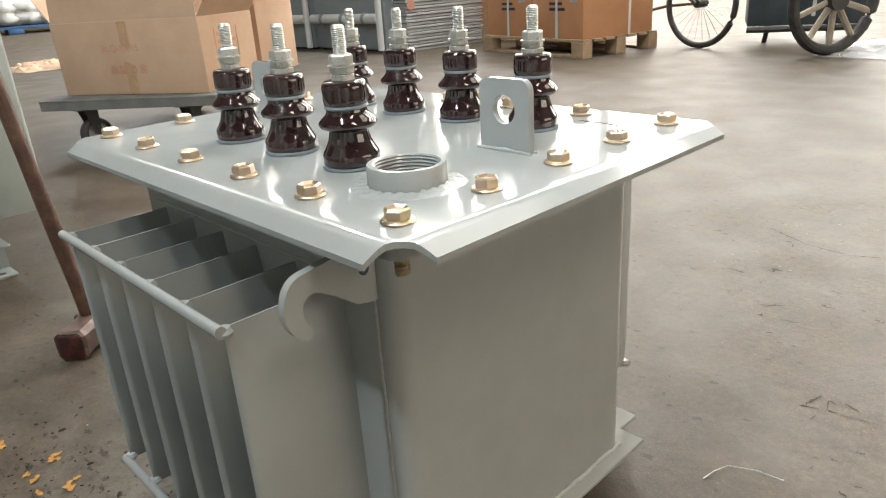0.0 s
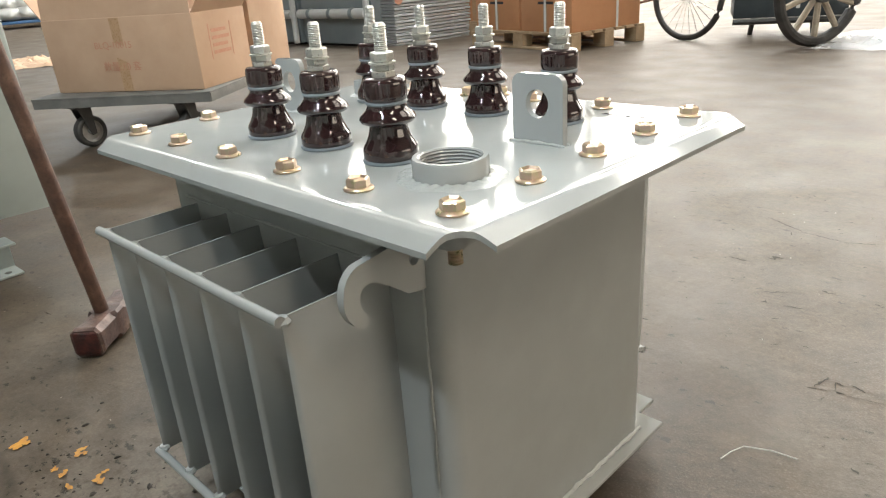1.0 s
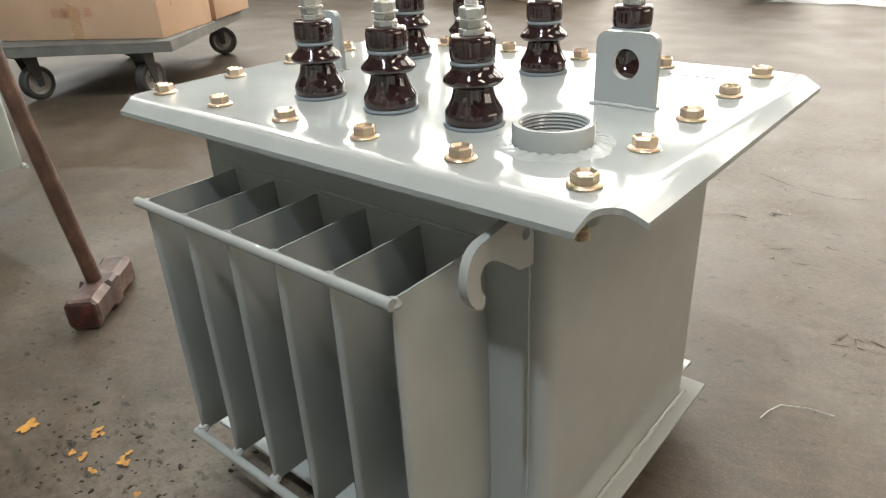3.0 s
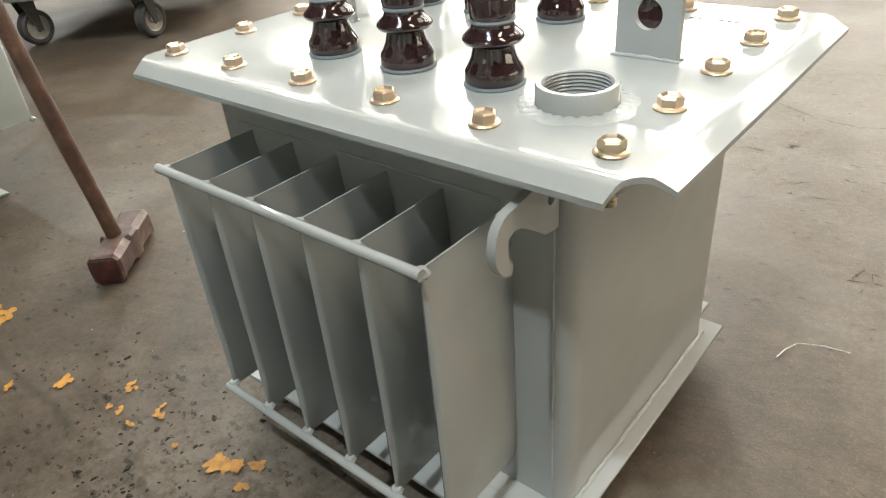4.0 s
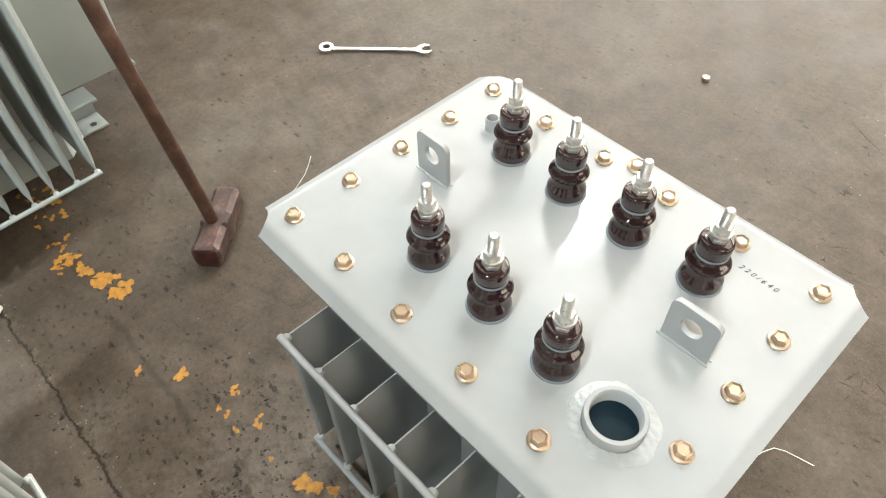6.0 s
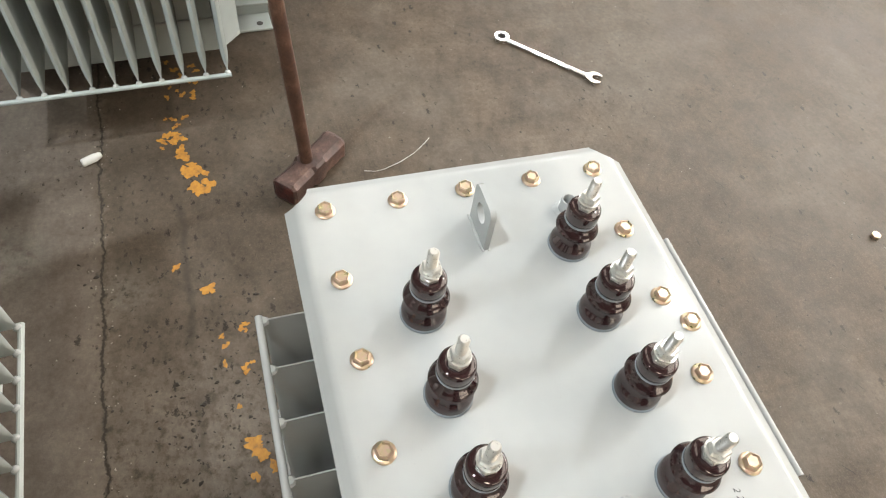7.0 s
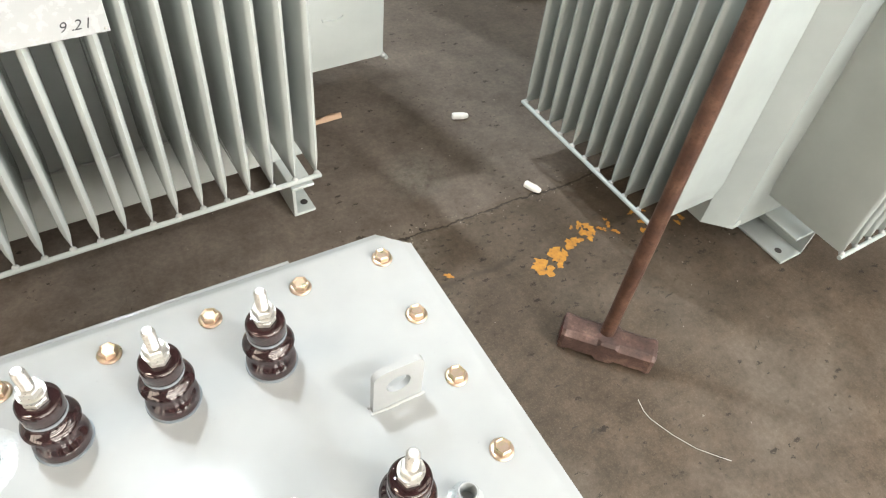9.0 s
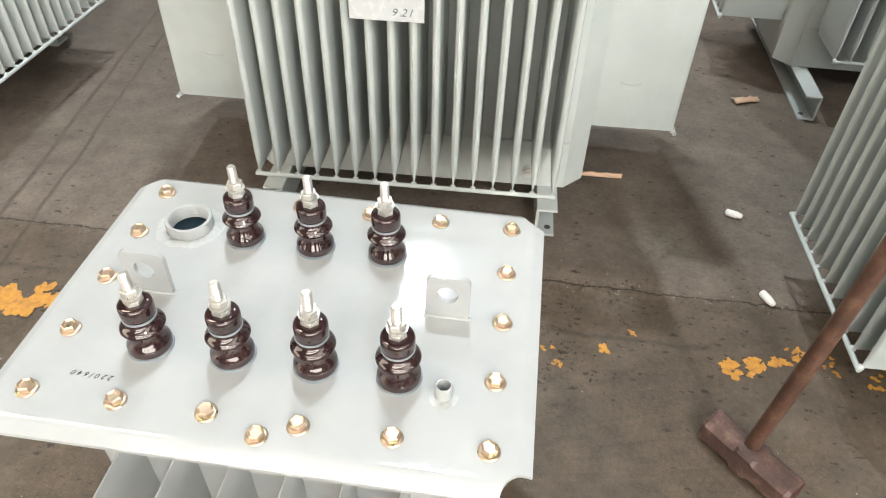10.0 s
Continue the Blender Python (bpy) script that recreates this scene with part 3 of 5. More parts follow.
def bead(points, r, name="weld_bead", seed=1):
    """A lumpy run of weld under paint."""
    rnd = random.Random(seed)
    out = []
    for a, b in zip(points, points[1:]):
        a, b = Vector(a), Vector(b)
        n = max(2, int((b - a).length / 0.006))
        for k in range(n):
            out.append(a.lerp(b, k / n))
    out.append(Vector(points[-1]))
    rad = [r * rnd.uniform(0.65, 1.25) for _ in out]
    return tube([p + Vector((rnd.uniform(-1, 1), rnd.uniform(-1, 1), rnd.uniform(-1, 1))) * r * 0.25 for p in out], rad, 7)


# ---- the small transformer ----
LID_Z = 0.4778
main = thing("transformer", "new small light-grey oil transformer with seven brown bushings, standing on concrete", "transformer")

tank = part("tank", prism(rounded_rect(0.242, 0.182, 0.02), 0.052, 0.458), PAINT, main)
rim = part("tank_rim", prism(rounded_rect(0.292, 0.212, 0.012), 0.455, 0.467), PAINT, main)
part("gasket", prism(rounded_rect(0.288, 0.208, 0.012), 0.467, 0.4726), TYRE, main)

FIN_X = [-0.178 + 0.0705 * k for k in range(6)]
main_fin = fin_mesh("fin", 0.1135, 0.092, 0.3995, 0.010, PAINT, 0.045)
for fx in FIN_X:
    part("fin", main_fin, PAINT, tank, at=pose(fx, -0.181, 0))
    part("fin", main_fin, PAINT, tank, at=pose(fx, 0.181, 0, 0, 0, 180))
for side in (-1, 1):
    for z in (0.3985, 0.0925):
        part("tie_rod", tube([(-0.184, side * 0.299, z), (0.180, side * 0.299, z)], 0.0052, 12), PAINT, tank)
    for fx in FIN_X:
        for z in (0.3955, 0.0955):
            part("weld_spot", moved(lathe([(0, -0.005), (0.006, -0.0035), (0.0078, 0), (0.0052, 0.0042), (0, 0.0052)], 8), pose(fx, side * 0.2935, z)), WELD, tank)
part("weld_seam", bead([(0.223, -0.1825, 0.06), (0.223, -0.1825, 0.445)], 0.0014, seed=4), WELD, tank)
part("weld_seam", bead([(-0.20, -0.1825, 0.405), (0.17, -0.1825, 0.405)], 0.0018, seed=5), WELD, tank)

# base plate with its tongues, and the two channels under it
bp = boxm(-0.262, 0.262, -0.206, 0.206, 0.046, 0.052, 0.001, 1)
boxm(-0.226, 0.226, -0.247, -0.204, 0.0455, 0.0515, 0.001, 1, bm=bp)
boxm(-0.226, 0.226, 0.204, 0.247, 0.0455, 0.0515, 0.001, 1, bm=bp)
part("base_plate", bp, PAINT, main)
for side in (-1, 1):
    part("weld_seam", bead([(side * 0.244, -0.168, 0.0535), (side * 0.244, 0.175, 0.0535)], 0.0030, seed=7 + side), WELD, main)
    ch = boxm(-0.22, 0.22, side * 0.13 - 0.025, side * 0.13 + 0.025, 0.040, 0.0465)
    boxm(-0.22, 0.22, side * 0.13 - 0.025, side * 0.13 + 0.025, 0.0, 0.006, bm=ch)
    boxm(-0.22, 0.22, side * 0.13 - 0.004, side * 0.13 + 0.003, 0.0055, 0.0405, bm=ch)
    part("base_channel", ch, PAINT, main)


def lid_mesh():
    """The cover: flat plate with bent-down lips and a scalloped notch at each corner."""
    LX, LY, R = 0.3285, 0.2455, 0.035
    own = bmesh.new()
    levels = [(0.0, LID_Z - 0.0112), (0.004, LID_Z - 0.0088), (0.012, LID_Z - 0.0035), (0.0165, LID_Z - 0.0009), (0.022, LID_Z)]
    sides = [(1, 1), (-1, 1), (-1, -1), (1, -1)]

    def cut(d):
        a = math.sqrt(R * R - d * d)
        out = []
        for sx, sy in sides:
            p_y = (sx * (LX - d), sy * (LY - a))     # on the side of constant x
            p_x = (sx * (LX - a), sy * (LY - d))     # on the side of constant y
            out.append((p_y, p_x) if sx * sy > 0 else (p_x, p_y))
        return out

    rings = []
    for d, z in levels:
        rings.append([[own.verts.new((*p, LID_Z + (z - LID_Z) * (0.80 if abs(abs(p[0]) - LX + d) < 1e-6 else 1.0))) for p in pair] for pair in cut(d)])
    for lo, hi in zip(rings, rings[1:]):
        for k in range(4):
            n = (k + 1) % 4
            own.faces.new((lo[k][1], lo[n][0], hi[n][0], hi[k][1]))
    top = []
    for k, (sx, sy) in enumerate(sides):
        a, b = rings[-1][k]
        top.append(a)
        ca = Vector((sx * LX, sy * LY))
        va, vb = Vector(a.co.xy) - ca, Vector(b.co.xy) - ca
        for q in (0.33, 0.66):
            w = va.lerp(vb, q).normalized() * R
            top.append(own.verts.new((*(ca + w), LID_Z)))
        top.append(b)
    inner = [own.verts.new((v.co.x * 0.985, v.co.y * 0.98, LID_Z)) for v in top]
    n = len(top)
    for k in range(n):
        own.faces.new((top[k], top[(k + 1) % n], inner[(k + 1) % n], inner[k]))
    ox, oy = 0.003, 0.0015     # the cover sits a little off the tank's middle
    hole = [own.verts.new((0.206 - ox + 0.0300 * math.cos(2 * math.pi * k / 32), -0.121 - oy + 0.0300 * math.sin(2 * math.pi * k / 32), LID_Z)) for k in range(32)]
    edges = [own.edges.get((inner[k], inner[(k + 1) % n])) for k in range(n)]
    edges += [own.edges.new((hole[k], hole[(k + 1) % 32])) for k in range(32)]
    bmesh.ops.triangle_fill(own, use_beauty=True, edges=edges)
    bmesh.ops.recalc_face_normals(own, faces=own.faces)
    under = own.copy()
    bmesh.ops.translate(under, vec=(0, 0, -0.005), verts=under.verts)
    bmesh.ops.reverse_faces(under, faces=under.faces)
    rim_ = bmesh.new()
    for e in own.edges:
        if e.is_boundary:
            a, b = e.verts[0].co, e.verts[1].co
            down = Vector((0, 0, -0.005))
            rim_.faces.new([rim_.verts.new(v) for v in (a, b, b + down, a + down)])
    merged(own, under)
    merged(own, rim_)
    moved(own, pose(ox, oy, 0))
    return mesh_from("lid", own, PAINT, 50)


lid = part("lid", lid_mesh(), PAINT, main)
# lid bolts
def bolt_mesh():
    own = lathe([(0.0, 0.0), (0.0132, 0.0), (0.0135, 0.0012), (0.0125, 0.0024), (0.0106, 0.0032), (0, 0.0032)], 24)
    hexa = bmesh.new()
    r = 0.0104
    lo = [hexa.verts.new((r * math.cos(radians(60 * k)), r * math.sin(radians(60 * k)), 0.003)) for k in range(6)]
    hi = [hexa.verts.new((r * math.cos(radians(60 * k)), r * math.sin(radians(60 * k)), 0.0095)) for k in range(6)]
    top = [hexa.verts.new((0.0086 * math.cos(radians(60 * k)), 0.0086 * math.sin(radians(60 * k)), 0.0110)) for k in range(6)]
    dish = [hexa.verts.new((0.0066 * math.cos(radians(60 * k)), 0.0066 * math.sin(radians(60 * k)), 0.0088)) for k in range(6)]
    for a, b in ((lo, hi), (hi, top), (top, dish)):
        for k in range(6):
            hexa.faces.new((a[k], a[(k + 1) % 6], b[(k + 1) % 6], b[k]))
    hexa.faces.new(dish)
    bmesh.ops.recalc_face_normals(hexa, faces=hexa.faces)
    merged(own, hexa)
    shank = [(0.006, 0.0), (0.006, -0.012)] + [((0.0062 if k % 2 else 0.0053), -0.014 - 0.0012 * k) for k in range(24)] + [(0.0, -0.043)]
    return mesh_from("bolt", lathe(shank, 14, bm=own), YELLOW_ZINC, 30)


BOLT = bolt_mesh()
rnd = random.Random(11)
spots_xy = [((i - 2.5) * 0.11, s * 0.193) for i in range(6) for s in (-1, 1)] + [(s * 0.275, j * 0.0965) for j in (-1, 0, 1) for s in (-1, 1)]
spots_xy.append((-0.014, 0.214))
for bx, by in spots_xy:
    part("bolt", BOLT, YELLOW_ZINC, lid, at=pose(bx + rnd.uniform(-1, 1) * 0.0008, by + rnd.uniform(-1, 1) * 0.0008, LID_Z + 0.0002, 0, 0, rnd.uniform(0, 60)))


# bushings
def hexnut(r, z0, z1, turn=0.0):
    own = bmesh.new()
    c = (z1 - z0) * 0.14
    rows = [(r * 0.90, z0), (r, z0 + c), (r, z1 - c), (r * 0.90, z1)]
    rings = [[own.verts.new((q * math.cos(radians(60 * k + turn)), q * math.sin(radians(60 * k + turn)), z)) for k in range(6)] for q, z in rows]
    for a, b in zip(rings, rings[1:]):
        for k in range(6):
            own.faces.new((a[k], a[(k + 1) % 6], b[(k + 1) % 6], b[k]))
    own.faces.new(rings[0][::-1])
    own.faces.new(rings[-1])
    bmesh.ops.recalc_face_normals(own, faces=own.faces)
    return own


PORC = mesh_from("bushing", lathe([(0.0, 0.003), (0.0255, 0.003), (0.0270, 0.0045), (0.0272, 0.012), (0.0262, 0.0150), (0.0235, 0.0190), (0.0205, 0.0255), (0.0188, 0.0325), (0.0186, 0.0355),
    (0.0225, 0.0368), (0.0262, 0.0388), (0.0276, 0.0415), (0.0268, 0.0440), (0.0238, 0.0468), (0.0205, 0.0500), (0.0190, 0.0530), (0.0188, 0.0560),
    (0.0, 0.0560)], 40), PORCELAIN, 40)
PCAP = mesh_from("porcelain_cap", lathe([(0.0, 0.0585), (0.0190, 0.0585), (0.0203, 0.0598), (0.0208, 0.064), (0.0208, 0.0745), (0.0200, 0.0785), (0.0180, 0.0802), (0.0120, 0.0805), (0, 0.0805)], 36), PORCELAIN, 40)
GASK = mesh_from("gasket", lathe([(0, 0.0), (0.0280, 0.0), (0.0286, 0.0015), (0.0280, 0.0032), (0, 0.0032)], 36), RUBBER)
RING = mesh_from("rubber_ring", lathe([(0, 0.0556), (0.0198, 0.0556), (0.0206, 0.0571), (0.0198, 0.0588), (0, 0.0588)], 36), RUBBER)
NUTL = mesh_from("nut", joined(hexnut(0.0118, 0.0803, 0.0862), hexnut(0.0112, 0.0864, 0.0925, 20)), ZINC, 30)
WASH = mesh_from("washer", lathe([(0.006, 0.0925), (0.0128, 0.0925), (0.0128, 0.0941), (0.006, 0.0941)], 28), ZINC, 30)
NUTU = mesh_from("nut", hexnut(0.0112, 0.0942, 0.1035, 12), ZINC, 30)
thr = [(0.0, 0.080), (0.0060, 0.080), (0.0060, 0.103)] + [((0.0064 if k % 2 else 0.0056), 0.103 + 0.00085 * k) for k in range(28)] + [(0.0055, 0.1275), (0.0045, 0.1290), (0.0, 0.1290)]
STUD = mesh_from("stud", lathe(thr, 18), ZINC, 30)
for bx, by in [(-0.099, -0.108), (0.008, -0.108), (0.115, -0.110), (-0.157, 0.107), (-0.052, 0.105), (0.054, 0.105), (0.161, 0.107)]:
    b = part("bushing", PORC, PORCELAIN, main, "dark brown glazed porcelain bushing with steel stud", at=pose(bx, by, LID_Z + 0.0002, rnd.uniform(-0.8, 0.8), rnd.uniform(-0.8, 0.8), rnd.uniform(0, 360)))
    for nm, me in (("porcelain_cap", PCAP), ("gasket", GASK), ("rubber_ring", RING), ("nut", NUTL), ("washer", WASH), ("nut", NUTU), ("stud", STUD)):
        part(nm, me, None, b)

# filler neck with an inner thread
neck = [(0.0346, 0.0), (0.0346, 0.0165), (0.0338, 0.0185), (0.0295, 0.0185), (0.0282, 0.0170)]
neck += [((0.0278 if k % 2 else 0.0290), 0.0160 - 0.0016 * k) for k in range(14)] + [(0.0285, -0.008), (0.0285, -0.06), (0.0, -0.06)]
fn = part("filler_neck", lathe(neck, 48), PAINT, lid, "short grey pipe neck with inner thread", at=pose(0.206, -0.121, LID_Z + 0.0004))
part("oil_well", lathe([(0.0, -0.0050), (0.0282, -0.0050), (0.0282, -0.0040), (0.0, -0.0040)], 40), simple("dark_well", (0.006, 0.016, 0.022), (0.010, 0.022, 0.030), 40, 0.5, spec=0.1), fn)


def puddle(r0, r1, n, seed, z=0.0012):
    """A shiny wrinkled skirt of weld and paint about a welded fitting, with an uneven rim."""
    rq = random.Random(seed)
    own = bmesh.new()
    rows = []
    ph = [rq.uniform(0, 6.28) for _ in range(4)]
    for q, h in ((0.0, 2.6), (0.2, 2.3), (0.4, 1.7), (0.6, 1.2), (0.8, 0.7), (1.0, 0.0)):
        row = []
        for k in range(n):
            a = 2 * math.pi * k / n
            edge = 1 + 0.10 * math.sin(2 * a + ph[0]) + 0.08 * math.sin(5 * a + ph[1]) + 0.07 * math.sin(9 * a + ph[2]) + rq.uniform(-0.05, 0.05)
            rr = r0 + (r1 - r0) * q * (edge if q else 1)
            ripple = 1 + 0.45 * math.sin(23 * a + 6 * q + ph[3]) * rq.uniform(0.4, 1.0) + rq.uniform(-0.25, 0.25)
            row.append(own.verts.new((rr * math.cos(a), rr * math.sin(a), z * h * ripple if h else -0.0002)))
        rows.append(row)
    for a, b in zip(rows, rows[1:]):
        for k in range(n):
            own.faces.new((a[k], b[k], b[(k + 1) % n], a[(k + 1) % n]))
    return own


part("weld_skirt", puddle(0.035, 0.0500, 110, 3, 0.0008), WELD, lid, at=pose(0.206, -0.121, LID_Z + 0.0003), sharp=80)
vp = lathe([(0.0105, 0.0), (0.0105, 0.0215), (0.0100, 0.0223), (0.0086, 0.0223), (0.0082, 0.0215), (0.0082, 0.002), (0, 0.002)], 28)
part("vent_pipe", vp, PAINT, lid, at=pose(-0.214, 0.126, LID_Z))
part("weld_skirt", puddle(0.010, 0.0185, 60, 5, 0.0007), WELD, lid, at=pose(-0.214, 0.126, LID_Z + 0.0003), sharp=80)


def lug(cx, cy, w, h):
    r = 0.011
    out = [(-w / 2, 0), (w / 2, 0)]
    out += [(w / 2 - r + r * math.cos(radians(a)), h - r + r * math.sin(radians(a))) for a in range(0, 91, 15)]
    out += [(-w / 2 + r + r * math.cos(radians(a)), h - r + r * math.sin(radians(a))) for a in range(90, 181, 15)]
    ob = part("lifting_lug", plate(out, 0.0075, (0.0, h * 0.58, 0.0138, 0.0142)), PAINT, lid, "upright grey steel lifting lug with a hole", at=pose(cx, cy, LID_Z - 0.0002))
    for side in (-1, 1):
        part("weld_bead", bead([(-w / 2 - 0.003, side * 0.0042, 0.0006), (0, side * 0.0046, 0.001), (w / 2 + 0.003, side * 0.0042, 0.0006)], 0.0024, seed=int(100 * cx) + side), WELD, ob, sharp=80)
    return ob


lug(0.2035, 0.013, 0.062, 0.070)
lug(-0.201, -0.004, 0.058, 0.072)

# hook under the lid corner
def arc(cx, cz, r, a0, a1, n):
    return [(cx + r * math.cos(radians(a0 + (a1 - a0) * k / n)), cz + r * math.sin(radians(a0 + (a1 - a0) * k / n))) for k in range(n + 1)]


def smooth_line(pts, n=4):
    """A Catmull-Rom line through the points."""
    out = []
    for k in range(len(pts) - 1):
        p0, p1, p2, p3 = (Vector(pts[max(0, min(len(pts) - 1, k + d))]) for d in (-1, 0, 1, 2))
        for q in range(n):
            t = q / n
            out.append(tuple(0.5 * (2 * p1 + (p2 - p0) * t + (2 * p0 - 5 * p1 + 4 * p2 - p3) * t * t + (3 * p1 - p0 - 3 * p2 + p3) * t ** 3)))
    return out + [pts[-1]]


hk = [(-0.173, 0.448)] + smooth_line([(-0.212, 0.447), (-0.238, 0.4435), (-0.254, 0.4410), (-0.2635, 0.4335), (-0.2680, 0.4220), (-0.2685, 0.4090), (-0.2635, 0.3970), (-0.2555, 0.3890), (-0.2490, 0.3885), (-0.2465, 0.3940), (-0.2475, 0.3985), (-0.2510, 0.4035),
    (-0.2530, 0.4120), (-0.2510, 0.4195), (-0.2445, 0.4235), (-0.2350, 0.4220), (-0.2200, 0.4125), (-0.2020, 0.3995)]) + [(-0.190, 0.397), (-0.173, 0.396)]
hookm = moved(plate(hk, 0.008, (-0.1925, 0.428, 0.0055, 0.006)), pose(0.2225, 0, 0, 0, 0, 90))
part("lifting_hook", hookm, PAINT, main, "flat grey steel hook under the lid corner")
lettering("handwriting", "220/640", 0.0105, pose(0.210, 0.162, LID_Z + 0.0004, 0, 0, -2), INK, lid, "black marker numbers on the lid", -0.00012, 0.35, 1.6)


# ---- larger transformers round about ----
def channel(length, w=0.075, h=0.085, t=0.007, hole_at=0.03):
    """A steel channel foot along y from 0 to length, open to +x; a dark disc on the lower flange at each end stands for
    a shaded bolt hole.
    """
    own = boxm(-w / 2, w / 2, 0, length, h - t, h, 0.0015, 1)
    boxm(-w / 2, w / 2, 0, length, 0, t, 0.0015, 1, bm=own)
    boxm(-w / 2, -w / 2 + t, 0, length, t * 0.9, h - t * 0.9, bm=own)
    for y in (hole_at, length - hole_at):
        merged(own, moved(lathe([(0.0, 0.0), (0.0085, 0.0), (0.0085, 0.0006), (0.0, 0.0006)], 16), pose(w * 0.18, y, t)))
        own.faces.ensure_lookup_table()
        for f in own.faces[-48:]:
            f.material_index = 1
    return own


SPOT = mesh_from("weld_spot", lathe([(0, -0.007), (0.005, -0.005), (0.0075, 0), (0.005, 0.0055), (0, 0.0075)], 9), WELD, 60)


def big_transformer(label, n_front, pitch, depth_f, n_side, depth_s, body_x, body_y, side_from, z_fin0, z_fin1, m, paint=PAINT_OLD, above=0.07):
    """Front fins face -y at y=-depth_f from a wall at y=0; the body runs back to y=body_y; fins on both ends too."""
    t = thing("large_transformer", label, "transformer", "transformers in the hall", at=m)
    hx = body_x
    z0, z1 = 0.086, z_fin1 + above
    c = 0.05
    outline = [(-hx + c, 0), (hx - c, 0), (hx, c), (hx, body_y - c), (hx - c, body_y), (-hx + c, body_y), (-hx, body_y - c), (-hx, c)]
    body = part("tank", prism(outline, z0, z1), paint, t)
    part("skirt_weld", bead([(-hx + c, -0.002, z_fin0 + 0.015), (hx - c, -0.002, z_fin0 + 0.015)], 0.003, seed=3), WELD, body)
    part("lid", boxm(-hx - 0.05, hx + 0.05, -0.05, body_y + 0.05, z1, z1 + 0.012, 0.003), paint, t)
    half = pitch * (n_front - 1) / 2
    fm = fin_mesh("fin", depth_f - 0.004, z_fin0, z_fin1, 0.0155, paint, 0.05)
    for k in range(n_front):
        part("fin", fm, paint, body, at=pose(-half + k * pitch, 0, 0))
        part("fin", fm, paint, body, at=pose(-half + k * pitch, body_y, 0, 0, 0, 180))
        part("weld_spot", SPOT, paint, body, at=pose(-half + k * pitch, -depth_f + 0.004, z_fin0, 0, 0, 37 * k))
    for z in (z_fin0 - 0.002, z_fin1 + 0.002):
        part("tie_rod", tube([(-half - 0.007, -depth_f, z), (half + 0.007, -depth_f, z)], 0.0052, 10), paint, body)
    sm = fin_mesh("fin", depth_s - 0.004, z_fin0, z_fin1, 0.0155, paint, 0.05)
    for side, turn in ((1, 90), (-1, -90)):
        for k in range(n_side):
            part("fin", sm, paint, body, at=pose(side * hx, side_from + k * pitch, 0, 0, 0, turn))
            part("weld_spot", SPOT, paint, body, at=pose(side * (hx + depth_s - 0.004), side_from + k * pitch, z_fin0, 0, 0, 37 * k))
        for z in (z_fin0 - 0.002, z_fin1 + 0.002):
            part("tie_rod", tube([(side * (hx + depth_s), side_from - 0.012, z), (side * (hx + depth_s), side_from + pitch * (n_side - 1) + 0.012, z)], 0.0052, 10), paint, body)
    return t, body


BIG = "large pale grey-green transformer, rows of thin cooling fins"
FOOT = [PAINT_OLD, DARK_IRON]


def wide_transformer(label, m, reach, foot_w=0.075, foot_h=0.085, feet=True, side=0.205, start=0.085):
    t, body = big_transformer(label, 16, 0.0453, 0.20, 9, side, 0.435, 0.56, start, 0.205, 0.98, m, above=0.11)
    for fx, mirror in ((0.345, 1), (-0.355, -1)) if feet else ():
        f = channel(0.56 + 2 * reach, foot_w, foot_h)
        if mirror < 0:
            bmesh.ops.scale(f, vec=(-1, 1, 1), verts=f.verts)
            bmesh.ops.reverse_faces(f, faces=f.faces)
        part("foot", f, FOOT, t, at=pose(fx, -reach, 0))
    drain = moved(lathe([(0, 0), (0.009, 0), (0.009, 0.012), (0.013, 0.012), (0.013, 0.026), (0.008, 0.026), (0.008, 0.034), (0, 0.034)], 12), pose(0.29, 0.0, 0.14, 90))
    part("drain_plug", drain, ZINC, body)
    return t, body


n1, n1body = wide_transformer(BIG + ", white placard", pose(-0.015, -0.8405, 0, 0, 0, 182), 0.10, 0.052, side=0.2225, start=0.121)
pl = part("placard", boxm(-0.0725, 0.0725, -0.002, 0.0, -0.0525, 0.0525, 0.0006, 1), PLACARD, n1, "white board with black marker writing", at=pose(-0.026, -0.2075, 0.650))
for line, x0, z0 in (("PT", -0.050, 0.026), ("400", -0.012, 0.025), ("2", 0.044, 0.028), ("9.21", 0.014, -0.035)):
    for k, ch in enumerate(line):
        lettering("writing", ch, 0.0215, pose(x0 + 0.0125 * k - (0.006 if "." in line and k > 1 else 0.0), -0.0024, z0, 90, 0, 0), INK, pl, "black marker stroke", -0.0002, 0.3)
# pressed half-moon marks on the outer side fins
for lx in (0.522, -0.535):
    moon = [(0.025 * math.cos(radians(a)), 0.021 * math.sin(radians(a))) for a in range(180, 361, 15)] + [(0.025 * math.cos(radians(a)), 0.007 * math.sin(radians(a))) for a in range(345, 180, -15)]
    part("pressed_mark", plate(moon, 0.004), PAINT_OLD, n1body, at=pose(lx, 0.1125, 0.338))
for px, pz in ((-0.067, 0.047), (0.067, 0.047), (-0.067, -0.047), (0.067, -0.047)):
    part("rivet", moved(lathe([(0, 0.0010), (0.0014, 0.0007), (0.0019, 0.0), (0, 0)], 10), pose(px, -0.002, pz, 90)), ZINC, pl)

wide_transformer(BIG + ", channel feet", pose(-1.54, -1.675, 0, 0, 0, 180), 0.205, 0.052, 0.085)
wide_transformer(BIG + ", by the joint", pose(1.35, -1.20, 0, 0, 0, 270), -0.05)

